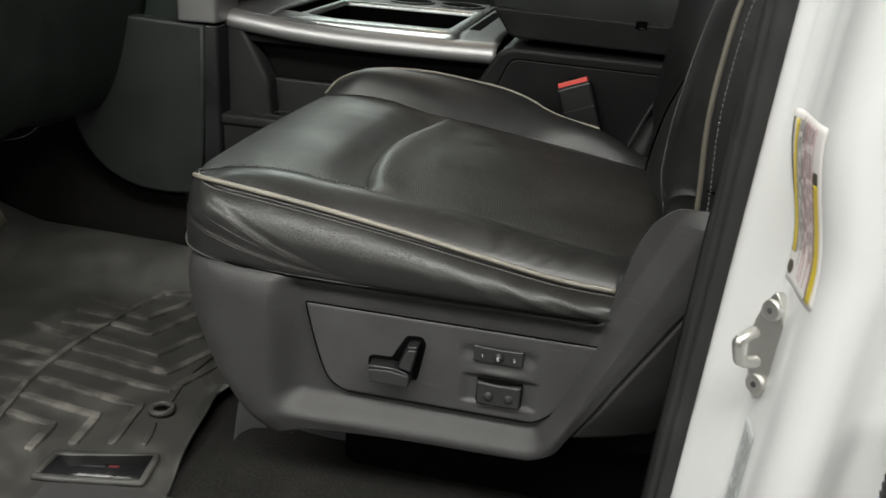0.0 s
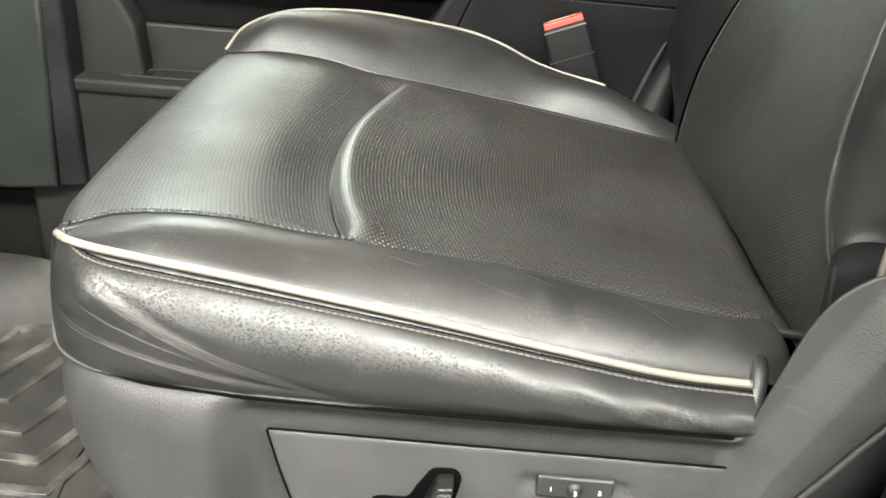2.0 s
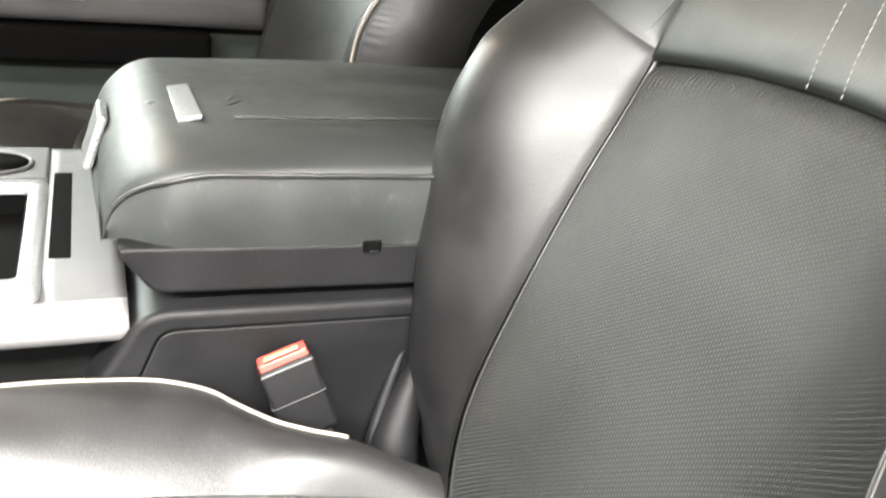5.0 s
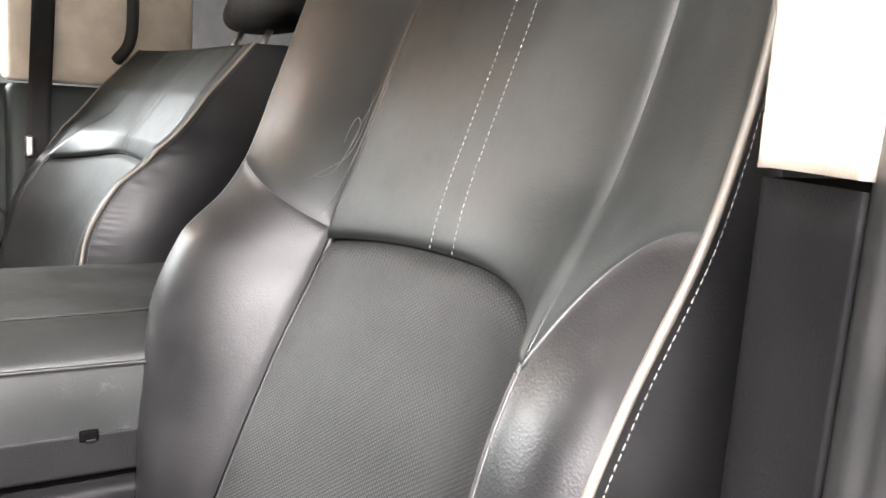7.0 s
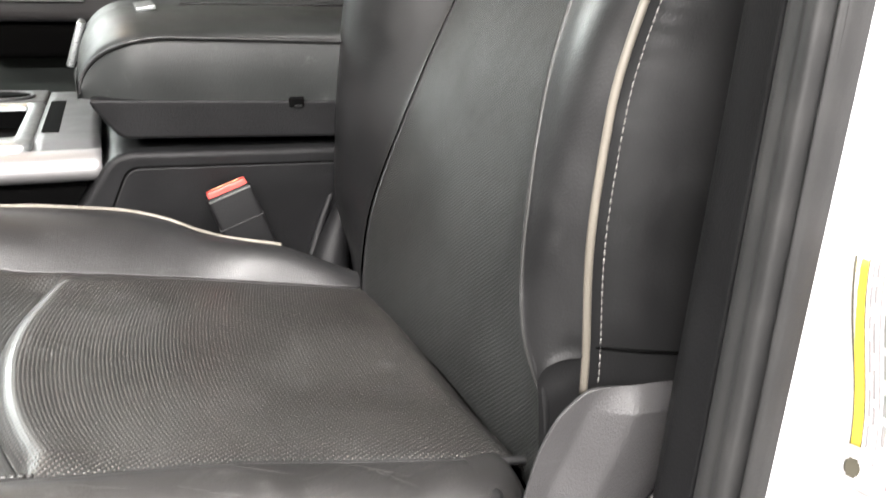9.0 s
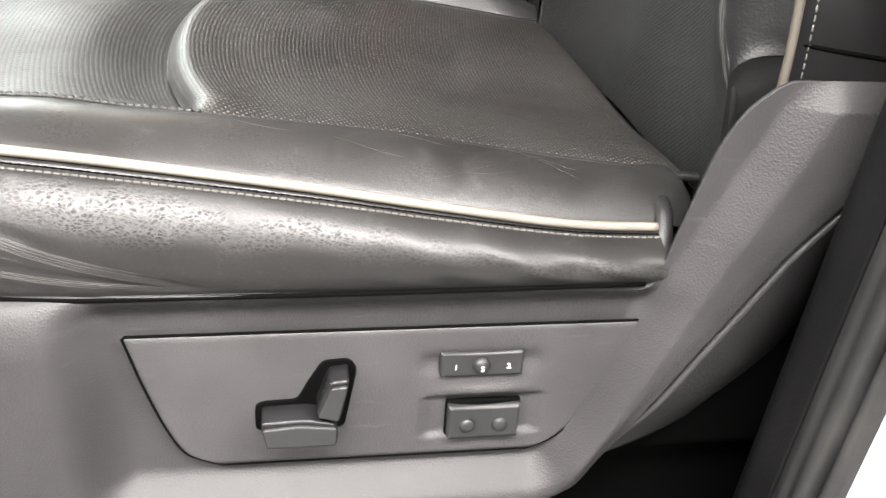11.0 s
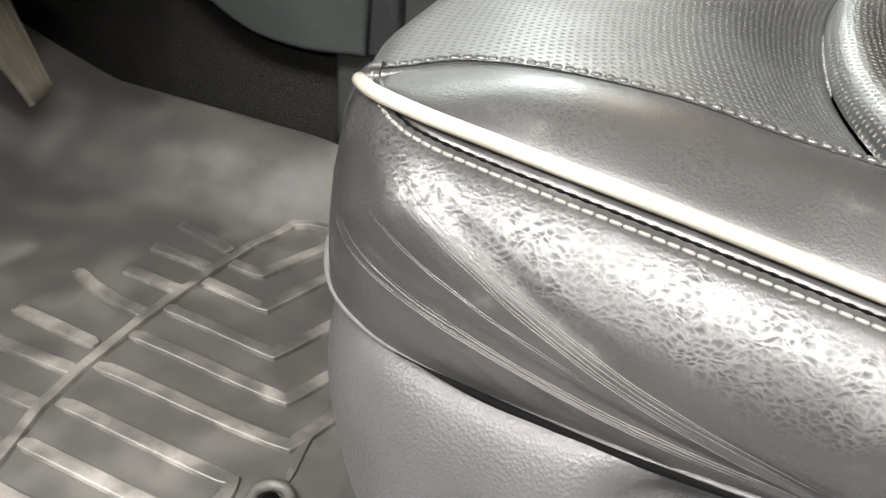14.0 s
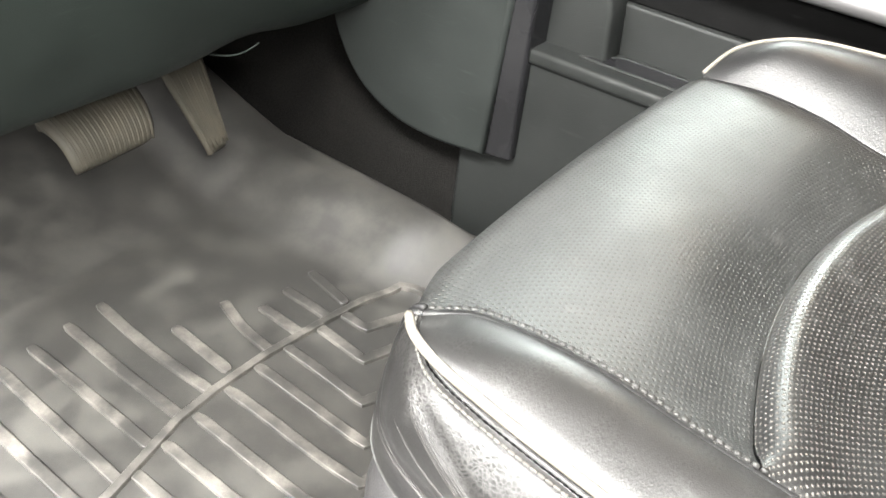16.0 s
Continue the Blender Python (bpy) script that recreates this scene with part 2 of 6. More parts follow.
def leather(name, color, rough, holes=None, cracks=0.0, grain=1.0, dust_tone=(0.062, 0.059, 0.056), dusty=0.25, pebble=620.0, gloss=0.46, band=None):
    """Dyed automotive leather: pebble grain, soft folds, polished and dull patches; holes: pitch of a punched diamond grid."""
    m = material(name, color, rough)
    uv, ob = place_of(m, True), place_of(m)
    cells = node(m, "ShaderNodeTexVoronoi", {"Vector": ob, "Scale": pebble}).outputs["Distance"]
    folds = fine(m, ob, 75.0, 3.0)
    patch = fine(m, ob, 9.0, 3.0)
    dust = fine(m, ob, 42.0, 5.0, 0.7)
    tone = mixed(m, between(m, patch, 0.3, 0.72), color, tuple(c * 1.5 + 0.0015 for c in color))
    tone = mixed(m, calc(m, "MULTIPLY", between(m, dust, 0.56, 0.8), dusty), tone, (0.14, 0.14, 0.135))
    sheen = calc(m, "ADD", between(m, patch, 0.3, 0.7, rough - 0.07, rough + 0.07), between(m, dust, 0.45, 0.8, -0.02, 0.10))
    n = relief(m, cells, 0.0003 * grain, 0.42)
    n = relief(m, folds, 0.0010, 0.20, n)
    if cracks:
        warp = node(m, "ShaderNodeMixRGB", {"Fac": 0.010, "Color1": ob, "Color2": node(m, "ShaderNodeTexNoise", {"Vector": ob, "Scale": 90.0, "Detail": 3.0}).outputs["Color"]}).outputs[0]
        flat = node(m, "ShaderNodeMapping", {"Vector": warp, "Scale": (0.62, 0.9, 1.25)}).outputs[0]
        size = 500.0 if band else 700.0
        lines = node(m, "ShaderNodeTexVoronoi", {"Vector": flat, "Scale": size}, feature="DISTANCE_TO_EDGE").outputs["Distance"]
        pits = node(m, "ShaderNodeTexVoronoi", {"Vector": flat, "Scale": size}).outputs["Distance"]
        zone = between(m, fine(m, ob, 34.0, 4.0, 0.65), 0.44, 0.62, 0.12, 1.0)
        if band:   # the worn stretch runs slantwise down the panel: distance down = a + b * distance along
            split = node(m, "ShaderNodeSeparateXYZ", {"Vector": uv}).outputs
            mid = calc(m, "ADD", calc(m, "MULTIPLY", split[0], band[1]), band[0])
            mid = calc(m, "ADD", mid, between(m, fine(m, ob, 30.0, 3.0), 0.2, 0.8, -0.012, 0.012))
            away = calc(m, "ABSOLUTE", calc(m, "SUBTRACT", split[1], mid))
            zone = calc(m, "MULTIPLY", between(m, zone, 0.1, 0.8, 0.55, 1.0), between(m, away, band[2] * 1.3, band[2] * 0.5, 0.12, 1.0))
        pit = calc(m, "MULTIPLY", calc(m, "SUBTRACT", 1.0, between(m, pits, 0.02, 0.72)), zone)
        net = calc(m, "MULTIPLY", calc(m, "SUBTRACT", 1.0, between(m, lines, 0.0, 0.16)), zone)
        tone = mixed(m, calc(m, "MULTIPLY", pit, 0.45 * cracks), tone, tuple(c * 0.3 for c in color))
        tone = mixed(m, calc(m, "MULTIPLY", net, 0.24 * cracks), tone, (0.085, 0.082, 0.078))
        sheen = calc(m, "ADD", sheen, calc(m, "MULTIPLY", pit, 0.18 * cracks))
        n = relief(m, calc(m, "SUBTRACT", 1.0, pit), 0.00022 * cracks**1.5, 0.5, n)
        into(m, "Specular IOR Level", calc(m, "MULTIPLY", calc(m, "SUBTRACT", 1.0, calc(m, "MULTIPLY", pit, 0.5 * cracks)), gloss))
    if holes:
        grid = node(m, "ShaderNodeVectorMath", {0: uv, 1: (1 / holes[0], 1 / holes[1], 0)}, operation="MULTIPLY").outputs[0]
        dots = []
        for shift in ((0.0, 0.0, 0.0), (0.5, 0.5, 0.0)):
            cell = node(m, "ShaderNodeVectorMath", {0: grid, 1: shift}, operation="ADD").outputs[0]
            cell = node(m, "ShaderNodeVectorMath", {0: cell}, operation="FRACTION").outputs[0]
            cell = node(m, "ShaderNodeVectorMath", {0: cell, 1: (0.5, 0.5, 0.0)}, operation="SUBTRACT").outputs[0]
            cell = node(m, "ShaderNodeVectorMath", {0: cell, 1: (1000 * holes[0], 1000 * holes[1], 0.0)}, operation="MULTIPLY").outputs[0]
            dots.append(node(m, "ShaderNodeVectorMath", {0: cell}, operation="LENGTH").outputs["Value"])
        dot = calc(m, "MINIMUM", dots[0], dots[1])   # millimetres from the nearest hole
        solid = between(m, dot, 84 * holes[0], 137 * holes[0])
        tone = mixed(m, solid, dust_tone, tone)
        sheen = calc(m, "ADD", sheen, calc(m, "MULTIPLY", calc(m, "SUBTRACT", 1.0, solid), 0.25))
        into(m, "Specular IOR Level", calc(m, "MULTIPLY", calc(m, "ADD", calc(m, "MULTIPLY", solid, 0.85), 0.15), gloss))
        n = relief(m, between(m, dot, 0.4, 1.2), 0.0005, 0.75, n)
    into(m, "Base Color", tone)
    into(m, "Roughness", sheen)
    m.node_tree.nodes["Principled BSDF"].inputs["Specular IOR Level"].default_value = gloss
    return m


def plastic(name, color, rough, grain=900.0, depth=0.0003, wear=0.3, gloss=0.38):
    """Moulded plastic with a leather-like grain and light scuffs."""
    m = material(name, color, rough)
    ob = place_of(m)
    cells = node(m, "ShaderNodeTexVoronoi", {"Vector": ob, "Scale": grain}).outputs["Distance"]
    blotch, scuff = fine(m, ob, 14.0, 4.0), fine(m, node(m, "ShaderNodeMapping", {"Vector": ob, "Scale": (30.0, 30.0, 180.0)}).outputs[0], 1.0, 4.0)
    tone = mixed(m, between(m, blotch, 0.3, 0.75), color, tuple(c * 1.3 + 0.001 for c in color))
    tone = mixed(m, calc(m, "MULTIPLY", between(m, scuff, 0.62, 0.8), wear), tone, tuple(c * 2.2 + 0.02 for c in color))
    into(m, "Base Color", tone)
    into(m, "Roughness", between(m, blotch, 0.25, 0.75, rough - 0.06, rough + 0.08))
    m.node_tree.nodes["Principled BSDF"].inputs["Specular IOR Level"].default_value = gloss
    relief(m, cells, depth, 0.6, relief(m, blotch, 0.001, 0.15))
    return m


def fabric(name, color, scale=900.0, depth=0.0025):
    m = material(name, color, 0.95)
    ob = place_of(m)
    fuzz, patch = fine(m, ob, scale, 4.0, 0.7), fine(m, ob, 16.0, 4.0)
    tone = mixed(m, between(m, fuzz, 0.3, 0.7), tuple(c * 0.5 for c in color), tuple(c * 1.7 for c in color))
    into(m, "Base Color", mixed(m, calc(m, "MULTIPLY", between(m, patch, 0.5, 0.8), 0.15), tone, (0.06, 0.055, 0.05)))
    m.node_tree.nodes["Principled BSDF"].inputs["Specular IOR Level"].default_value = 0.12   # fibres scatter little
    relief(m, fuzz, depth, 0.9)
    return m


def rubber(name, color, rough, dirt=0.5, tint=(0.22, 0.20, 0.18), scuffs=()):
    """Rubber with dried dirt in patches."""
    m = material(name, color, rough)
    ob = place_of(m)
    a, b, c = fine(m, ob, 26.0, 7.0, 0.58), fine(m, ob, 380.0, 6.0, 0.75), fine(m, ob, 900.0, 3.0)
    wide = fine(m, ob, 7.0, 3.0, 0.5)
    film = calc(m, "MULTIPLY", between(m, a, 0.36, 0.80), between(m, b, 0.25, 0.70, 0.6, 1.0))
    film = calc(m, "MULTIPLY", film, between(m, wide, 0.30, 0.70, 0.4, 1.0))
    for at, size in scuffs:   # patches worn by heels
        far = node(m, "ShaderNodeVectorMath", {0: ob, 1: at}, operation="DISTANCE").outputs["Value"]
        rubbed = calc(m, "MULTIPLY", between(m, far, size, size * 0.2), between(m, a, 0.36, 0.66))
        film = calc(m, "MAXIMUM", film, calc(m, "MULTIPLY", rubbed, between(m, b, 0.25, 0.65, 0.4, 0.75)))
    into(m, "Base Color", mixed(m, calc(m, "MULTIPLY", film, dirt), color, tint))
    into(m, "Roughness", between(m, film, 0.0, 0.8, rough, min(1.0, rough + 0.3)))
    relief(m, c, 0.0003, 0.5, relief(m, b, 0.0004, 0.25))
    return m


def paint(name, color, rough=0.25, coat=0.6):
    m = material(name, color, rough)
    ob = place_of(m)
    film = fine(m, ob, 6.0, 4.0)
    into(m, "Base Color", mixed(m, between(m, film, 0.5, 0.85), color, tuple(c * 0.9 for c in color)))
    m.node_tree.nodes["Principled BSDF"].inputs["Coat Weight"].default_value = coat
    m.node_tree.nodes["Principled BSDF"].inputs["Coat Roughness"].default_value = 0.08
    relief(m, fine(m, ob, 300.0, 2.0), 0.0002, 0.15)
    return m


def metal(name, color, rough, streak=0.0, body=1.0):
    m = material(name, color, rough, body)
    ob = place_of(m)
    lines = fine(m, node(m, "ShaderNodeMapping", {"Vector": ob, "Scale": (200.0, 900.0, 900.0)}).outputs[0], 1.0, 3.0)
    into(m, "Roughness", between(m, lines, 0.2, 0.8, rough - 0.02, rough + 0.04 + streak))
    relief(m, fine(m, ob, 260.0, 3.0), 0.0002, 0.05)
    return m


HIDE = leather("black_leather", (0.0085, 0.0085, 0.0088), 0.46, grain=1.25, pebble=640.0)
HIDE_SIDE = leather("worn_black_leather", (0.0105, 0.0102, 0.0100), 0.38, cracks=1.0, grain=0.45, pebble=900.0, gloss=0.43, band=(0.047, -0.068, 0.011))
HIDE_TOP = leather("rubbed_black_leather", (0.010, 0.0097, 0.0095), 0.41, cracks=0.5, grain=0.6, pebble=1100.0, gloss=0.54)
HIDE_HOLES = leather("perforated_leather", (0.0065, 0.0065, 0.0065), 0.41, holes=(0.0062, 0.0044), dust_tone=(0.110, 0.100, 0.090), gloss=0.62)
HIDE_FRONT = leather("perforated_front_leather", (0.009, 0.0096, 0.0095), 0.48, holes=(0.0062, 0.0044), dust_tone=(0.060, 0.057, 0.053), gloss=0.85)
HIDE_BACK = leather("perforated_back_leather", (0.0055, 0.0062, 0.006), 0.48, holes=(0.0052, 0.0038), dust_tone=(0.07, 0.07, 0.067), dusty=0.04, gloss=0.36)
# Base colour raised and greened to stand in for sky reflected at the shoulders.
HIDE_SMOOTH = leather("sky_lit_smooth_leather", (0.0125, 0.0146, 0.014), 0.43, grain=0.6, dusty=0.04, gloss=0.56)
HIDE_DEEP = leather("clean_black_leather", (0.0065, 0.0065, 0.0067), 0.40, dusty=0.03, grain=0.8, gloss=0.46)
CORD = leather("cream_piping", (0.140, 0.128, 0.108), 0.45, grain=0.3)
# Same cream scaled darker, for the weaker light on the backrest piping.
CORD_BACK = leather("dim_cream_piping", (0.092, 0.083, 0.069), 0.45, grain=0.3)
CORD_DARK = leather("dark_piping", (0.05, 0.05, 0.048), 0.45, grain=0.3)
THREAD = material("grey_thread", (0.12, 0.116, 0.108), 0.8)
ORANGE = plastic("sun_faded_red_plastic", (0.62, 0.20, 0.11), 0.4, grain=2500.0, depth=0.0001, wear=0.3)
LID = leather("dull_armrest_leather", (0.013, 0.0142, 0.0138), 0.50, gloss=0.36)
WELT = leather("paler_welt_leather", (0.014, 0.0137, 0.013), 0.42, grain=0.3)
SIDE_THREAD = material("soiled_thread", (0.088, 0.085, 0.078), 0.7)
THREAD_DARK = material("dark_thread", (0.09, 0.09, 0.085), 0.8)
WORN = leather("worn_leather_dye", (0.026, 0.0245, 0.0225), 0.45, grain=0.3)
CHEEK = plastic("dark_grey_dash_plastic", (0.016, 0.0185, 0.0175), 0.5, grain=900.0, gloss=0.3)
SHELL = plastic("grained_grey_plastic", (0.030, 0.0292, 0.0297), 0.45, grain=760.0, depth=0.0004, gloss=0.26)
CONSOLE = plastic("black_grained_plastic", (0.0050, 0.0050, 0.0053), 0.46, grain=620.0, depth=0.0004, wear=0.1, gloss=0.13)
SHELF = plastic("grey_green_shelf_plastic", (0.0130, 0.0141, 0.0136), 0.5, grain=700.0, gloss=0.24)
# Blackened plastic that stands in for shade in the recess below the rail.
RECESS = plastic("recess_shade_plastic", (0.003, 0.003, 0.003), 0.6, grain=900.0, gloss=0.08)
DECK = plastic("grey_painted_plastic", (0.043, 0.043, 0.045), 0.45, grain=2500.0, depth=0.0001)
SHELL_FINE = plastic("fine_grained_plastic", (0.037, 0.036, 0.0365), 0.48, grain=700.0, depth=0.0004, gloss=0.34)
BLACK = plastic("black_switch_plastic", (0.007, 0.007, 0.0075), 0.27, grain=2500.0, depth=0.0001, wear=0.1)
KEY = plastic("charcoal_switch_plastic", (0.017, 0.017, 0.0175), 0.40, grain=2500.0, depth=0.0001, wear=0.2)
PILLAR = plastic("black_pillar_plastic", (0.006, 0.006, 0.0063), 0.54, grain=520.0, depth=0.0003, wear=0.1, gloss=0.07)
# Near-black that stands in for shade in gaps, wells and under things.
GAP = material("gap_shade_black", (0.002, 0.002, 0.002), 0.9)
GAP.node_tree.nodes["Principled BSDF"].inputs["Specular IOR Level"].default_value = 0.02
DASH = plastic("dark_green_grey_dash_plastic", (0.0135, 0.0178, 0.0155), 0.55, grain=1000.0, gloss=0.26)
GLOSS = plastic("glossy_black_plastic", (0.010, 0.010, 0.011), 0.18, grain=3000.0, depth=0.00005, wear=0.05)
SILVER = metal("satin_silver_trim", (0.30, 0.295, 0.298), 0.48, body=0.8)
BRIGHT = metal("bright_silver_bezel", (0.36, 0.38, 0.38), 0.28, body=0.75)
STEEL = metal("zinc_plated_steel", (0.70, 0.69, 0.66), 0.28, 0.1)
WHITE = paint("white_body_paint", (0.54, 0.54, 0.545))
SEAL = rubber("door_seal_rubber", (0.014, 0.014, 0.014), 0.45, 0.05)
MAT = rubber("floor_liner_rubber", (0.028, 0.0272, 0.0255), 0.5, 0.33, (0.16, 0.155, 0.135), (((-0.69, 0.06, 0.0), 0.17), ((-0.78, 0.27, 0.0), 0.075), ((-0.66, 0.25, 0.0), 0.08)))
MAT_RIB = rubber("floor_liner_worn_rubber", (0.032, 0.031, 0.029), 0.48, 0.85, (0.27, 0.25, 0.225))
PEDAL = rubber("dusty_pedal_rubber", (0.055, 0.050, 0.038), 0.6, 0.6, (0.15, 0.130, 0.098))
CARPET = fabric("black_carpet", (0.0155, 0.0148, 0.0138), 460.0, 0.006)
CREAM = plastic("cream_trim_plastic", (0.62, 0.55, 0.46), 0.6, wear=0.1)
HEADLINER = fabric("cream_headliner_cloth", (0.62, 0.56, 0.50), 500.0, 0.0006)
WEBBING = fabric("black_belt_webbing", (0.02, 0.02, 0.02), 1200.0, 0.0006)
RED = plastic("red_button_plastic", (0.42, 0.045, 0.035), 0.35, grain=2500.0, depth=0.0001, wear=0.3)
PLATE_RED = plastic("dull_red_print", (0.10, 0.012, 0.012), 0.5, grain=2500.0, depth=0.0001)
PAPER = paint("label_paper", (0.60, 0.575, 0.57), 0.5, 0.2)
YELLOW = paint("label_yellow", (0.54, 0.41, 0.03), 0.5, 0.2)
INK = material("label_ink", (0.22, 0.21, 0.21), 0.6)
INK_FAINT = material("faded_ink", (0.26, 0.27, 0.27), 0.6)
INK_DARK = material("label_black_ink", (0.05, 0.045, 0.03), 0.6)
PINK = material("label_pink_ink", (0.45, 0.16, 0.19), 0.6)
PRINT = material("white_print", (0.75, 0.75, 0.75), 0.6)
# Room tones set for bounced light: near wall pale, the rest dark.
CONCRETE = plastic("garage_concrete", (0.18, 0.18, 0.177), 0.7, grain=300.0)
WALL_LIGHT = plastic("white_garage_wall_paint", (0.60, 0.60, 0.59), 0.8, grain=200.0)
WALL = plastic("garage_wall_paint", (0.09, 0.09, 0.088), 0.8, grain=200.0)

# ---- setting: garage shell added to steer bounced light, and cab shell ----


def slab(name, lo, hi, mat, label="", bevel=0.0):
    return tagged(part(name, block(lo, hi, bevel), mat), label, "", "", "structure")


slab("ground", (-6.2, -5.2, -0.80), (6.2, 4.9, -0.68), CONCRETE, "smooth grey concrete garage floor")
slab("wall_front", (-6.2, -5.2, -0.68), (-6.0, 4.9, 2.3), WALL, "garage wall, kept dark to cut bounced light")
slab("wall_rear", (6.0, -5.2, -0.68), (6.2, 4.9, 2.3), WALL, "garage wall, kept dark to cut bounced light")
slab("wall_near", (-6.0, -5.2, -0.68), (6.0, -5.0, 2.3), WALL_LIGHT, "unseen white garage wall, kept pale to bounce light")
slab("wall_far", (-6.0, 4.7, -0.68), (6.0, 4.9, 2.3), WALL, "garage wall, kept dark to cut bounced light")
slab("ceiling", (-6.2, -5.2, 2.3), (6.2, 4.9, 2.4), WALL, "unseen garage ceiling, kept dark to cut bounced light")

slab("floor", (-1.05, -0.12, -0.06), (1.60, 1.72, -0.012), CARPET, "black carpeted cab floor")
slab("underbody", (-1.25, -0.16, -0.45), (1.75, 1.76, -0.062), GAP, "dark underside of the cab floor")
slab("headliner", (-0.50, -0.08, 1.22), (1.60, 1.66, 1.29), HEADLINER, "cream cloth headliner")
slab("roof", (-0.52, -0.11, 1.292), (1.66, 1.70, 1.31), WHITE, "white painted cab roof")
slab("rear_wall", (1.602, -0.08, -0.01), (1.66, 1.68, 0.86), DASH, "dark rear cab wall", 0.01)
slab("rear_header", (1.602, -0.08, 1.08), (1.66, 1.68, 1.22), CREAM, "cream trim over the rear window", 0.01)

# ---- seats ----


def seat(name, label, side, axis, headrest):
    """A leather bucket seat. side: +1 with the door at low y, -1 mirrored about the plane y = axis."""
    own = thing(name, (0.0, 0.27 if side > 0 else 2 * axis - 0.27, 0.0), label, "car seat")
    flip = side < 0

    def g(p):
        p = np.array(p, float)
        if flip:
            p[..., 1] = 1.02 + (2 * axis - p[..., 1] - 1.02) * 1.07
            p[..., 0] += 0.03 + 0.05 * ss(0.60, 0.76, p[..., 2]) * 0.3 + 0.42 * np.maximum(p[..., 2] - 0.76, 0)   # set further back and reclined
            p[..., 2] -= 0.25 * np.maximum(p[..., 2] - 0.84, 0)
        return p

    def pad(n, p, mat, parent, text="", turn=False, **edges):
        p = sewn(p, flip=turn, **edges)
        return part(n, sheet(n, g(p), flip=turn != flip), mat, parent, text)

    # cushion: sewn lines
    rim = curve3([(0.158, 0.020, 0.326), (0.116, 0.018, 0.329), (0.026, 0.017, 0.343), (-0.042, 0.017, 0.355), (-0.108, 0.018, 0.365),
                  (-0.172, 0.021, 0.373), (-0.234, 0.027, 0.378), (-0.272, 0.035, 0.379), (-0.292, 0.046, 0.377), (-0.303, 0.058, 0.374)])
    seam_o = pch([-0.31, -0.295, -0.27, -0.19, -0.10, 0.0, 0.08, 0.20, 0.26], [0.056, 0.062, 0.075, 0.080, 0.078, 0.085, 0.078, 0.070, 0.068])
    seam_i = pch([-0.31, -0.22, -0.11, 0.0, 0.1, 0.19, 0.26], [0.480, 0.474, 0.459, 0.457, 0.447, 0.436, 0.432])
    spine = pch([-0.33, -0.30, -0.25, -0.20, -0.15, -0.10, 0.0, 0.10, 0.20, 0.26], [0.368, 0.379, 0.384, 0.380, 0.371, 0.366, 0.353, 0.341, 0.330, 0.325])
    front_of = lambda y: -0.149 + 0.040 * ((y - 0.265) / 0.19) ** 2

    def swept(x, y):
        """The cushion's height without the dip at its cross seam."""
        return spine(x) + 0.009 * ss(0.20, 0.07, y) * ss(-0.30, -0.12, x) + 0.004 * ss(0.38, 0.46, y) * ss(-0.3, -0.15, x)

    def top(x, y):
        z = spine(x) + 0.009 * ss(0.20, 0.07, y) * ss(-0.30, -0.12, x) + 0.004 * ss(0.38, 0.46, y) * ss(-0.3, -0.15, x)
        d = x - front_of(y)
        rim_off = ss(0.0, 0.03, np.minimum(y - seam_o(x), seam_i(x) - y))
        roll = np.sqrt(np.clip(1 - (1 - np.clip(d / 0.017, 0, 1)) ** 2, 0, 1))
        z = z + rim_off * np.where(d > 0, -0.011 + roll * (0.011 + 0.004 * bell(d - 0.015, 0.022)), -0.011 * bell(d, 0.036))
        z = z - 0.028 * ss(0.185, 0.228, x)
        return z - 0.004 * bell(x - 0.05, 0.09) * bell(y - 0.27, 0.12)

    u, v = np.meshgrid(steps(90, True, False), steps(110), indexing="ij")
    y_ = 0.080 + (0.459 - 0.080) * v
    x_ = front_of(y_) + u * (0.255 - front_of(y_))
    y_ = seam_o(x_) + v * (seam_i(x_) - seam_o(x_))
    pad("cushion_insert", np.stack([x_, y_, top(x_, y_)], -1), HIDE_HOLES, own, "black perforated leather insert, dusty in the holes", lo_u=False, hi_u=False, depth=0.0018, width=0.004)

    # the front roll, over the edge and down
    u, v = np.meshgrid(np.r_[steps(70, True, False)], steps(110), indexing="ij")
    y_ = 0.080 + (0.459 - 0.080) * v
    far = front_of(y_)
    lip = -0.296 - 0.010 * np.sin(np.pi * v) ** 0.8
    flat, bend, fall = far - lip, 0.052, 0.055
    s = u * (flat + bend + fall)
    x_ = np.where(s < flat, far - s, lip)
    a = np.clip((s - flat) / bend, 0, 1) * (np.pi / 2)
    x_ = x_ - (0.013 + 0.013 * ss(0.0, 0.14, v)) * np.sin(a)
    down = np.maximum(s - flat - bend, 0)
    y_ = seam_o(np.maximum(x_, -0.305)) + v * (seam_i(np.maximum(x_, -0.305)) - seam_o(np.maximum(x_, -0.305)))
    z_ = top(np.maximum(x_, lip), y_) - 0.033 * (1 - np.cos(a)) - down
    pad("cushion_front", np.stack([x_, y_, z_], -1), HIDE_FRONT, own, "black perforated leather front roll", turn=True, hi_u=False, lo_v=False, depth=0.0018, width=0.004)

    # outer bolster between the insert's seam and the piping
    s, v = np.meshgrid(np.linspace(0, 1, 300), steps(40), indexing="ij")
    edge = rim(s)
    inner = np.stack([edge[..., 0], np.maximum(seam_o(edge[..., 0]), edge[..., 1] + 0.003), edge[..., 0]], -1)
    inner[..., 2] = swept(inner[..., 0], inner[..., 1])
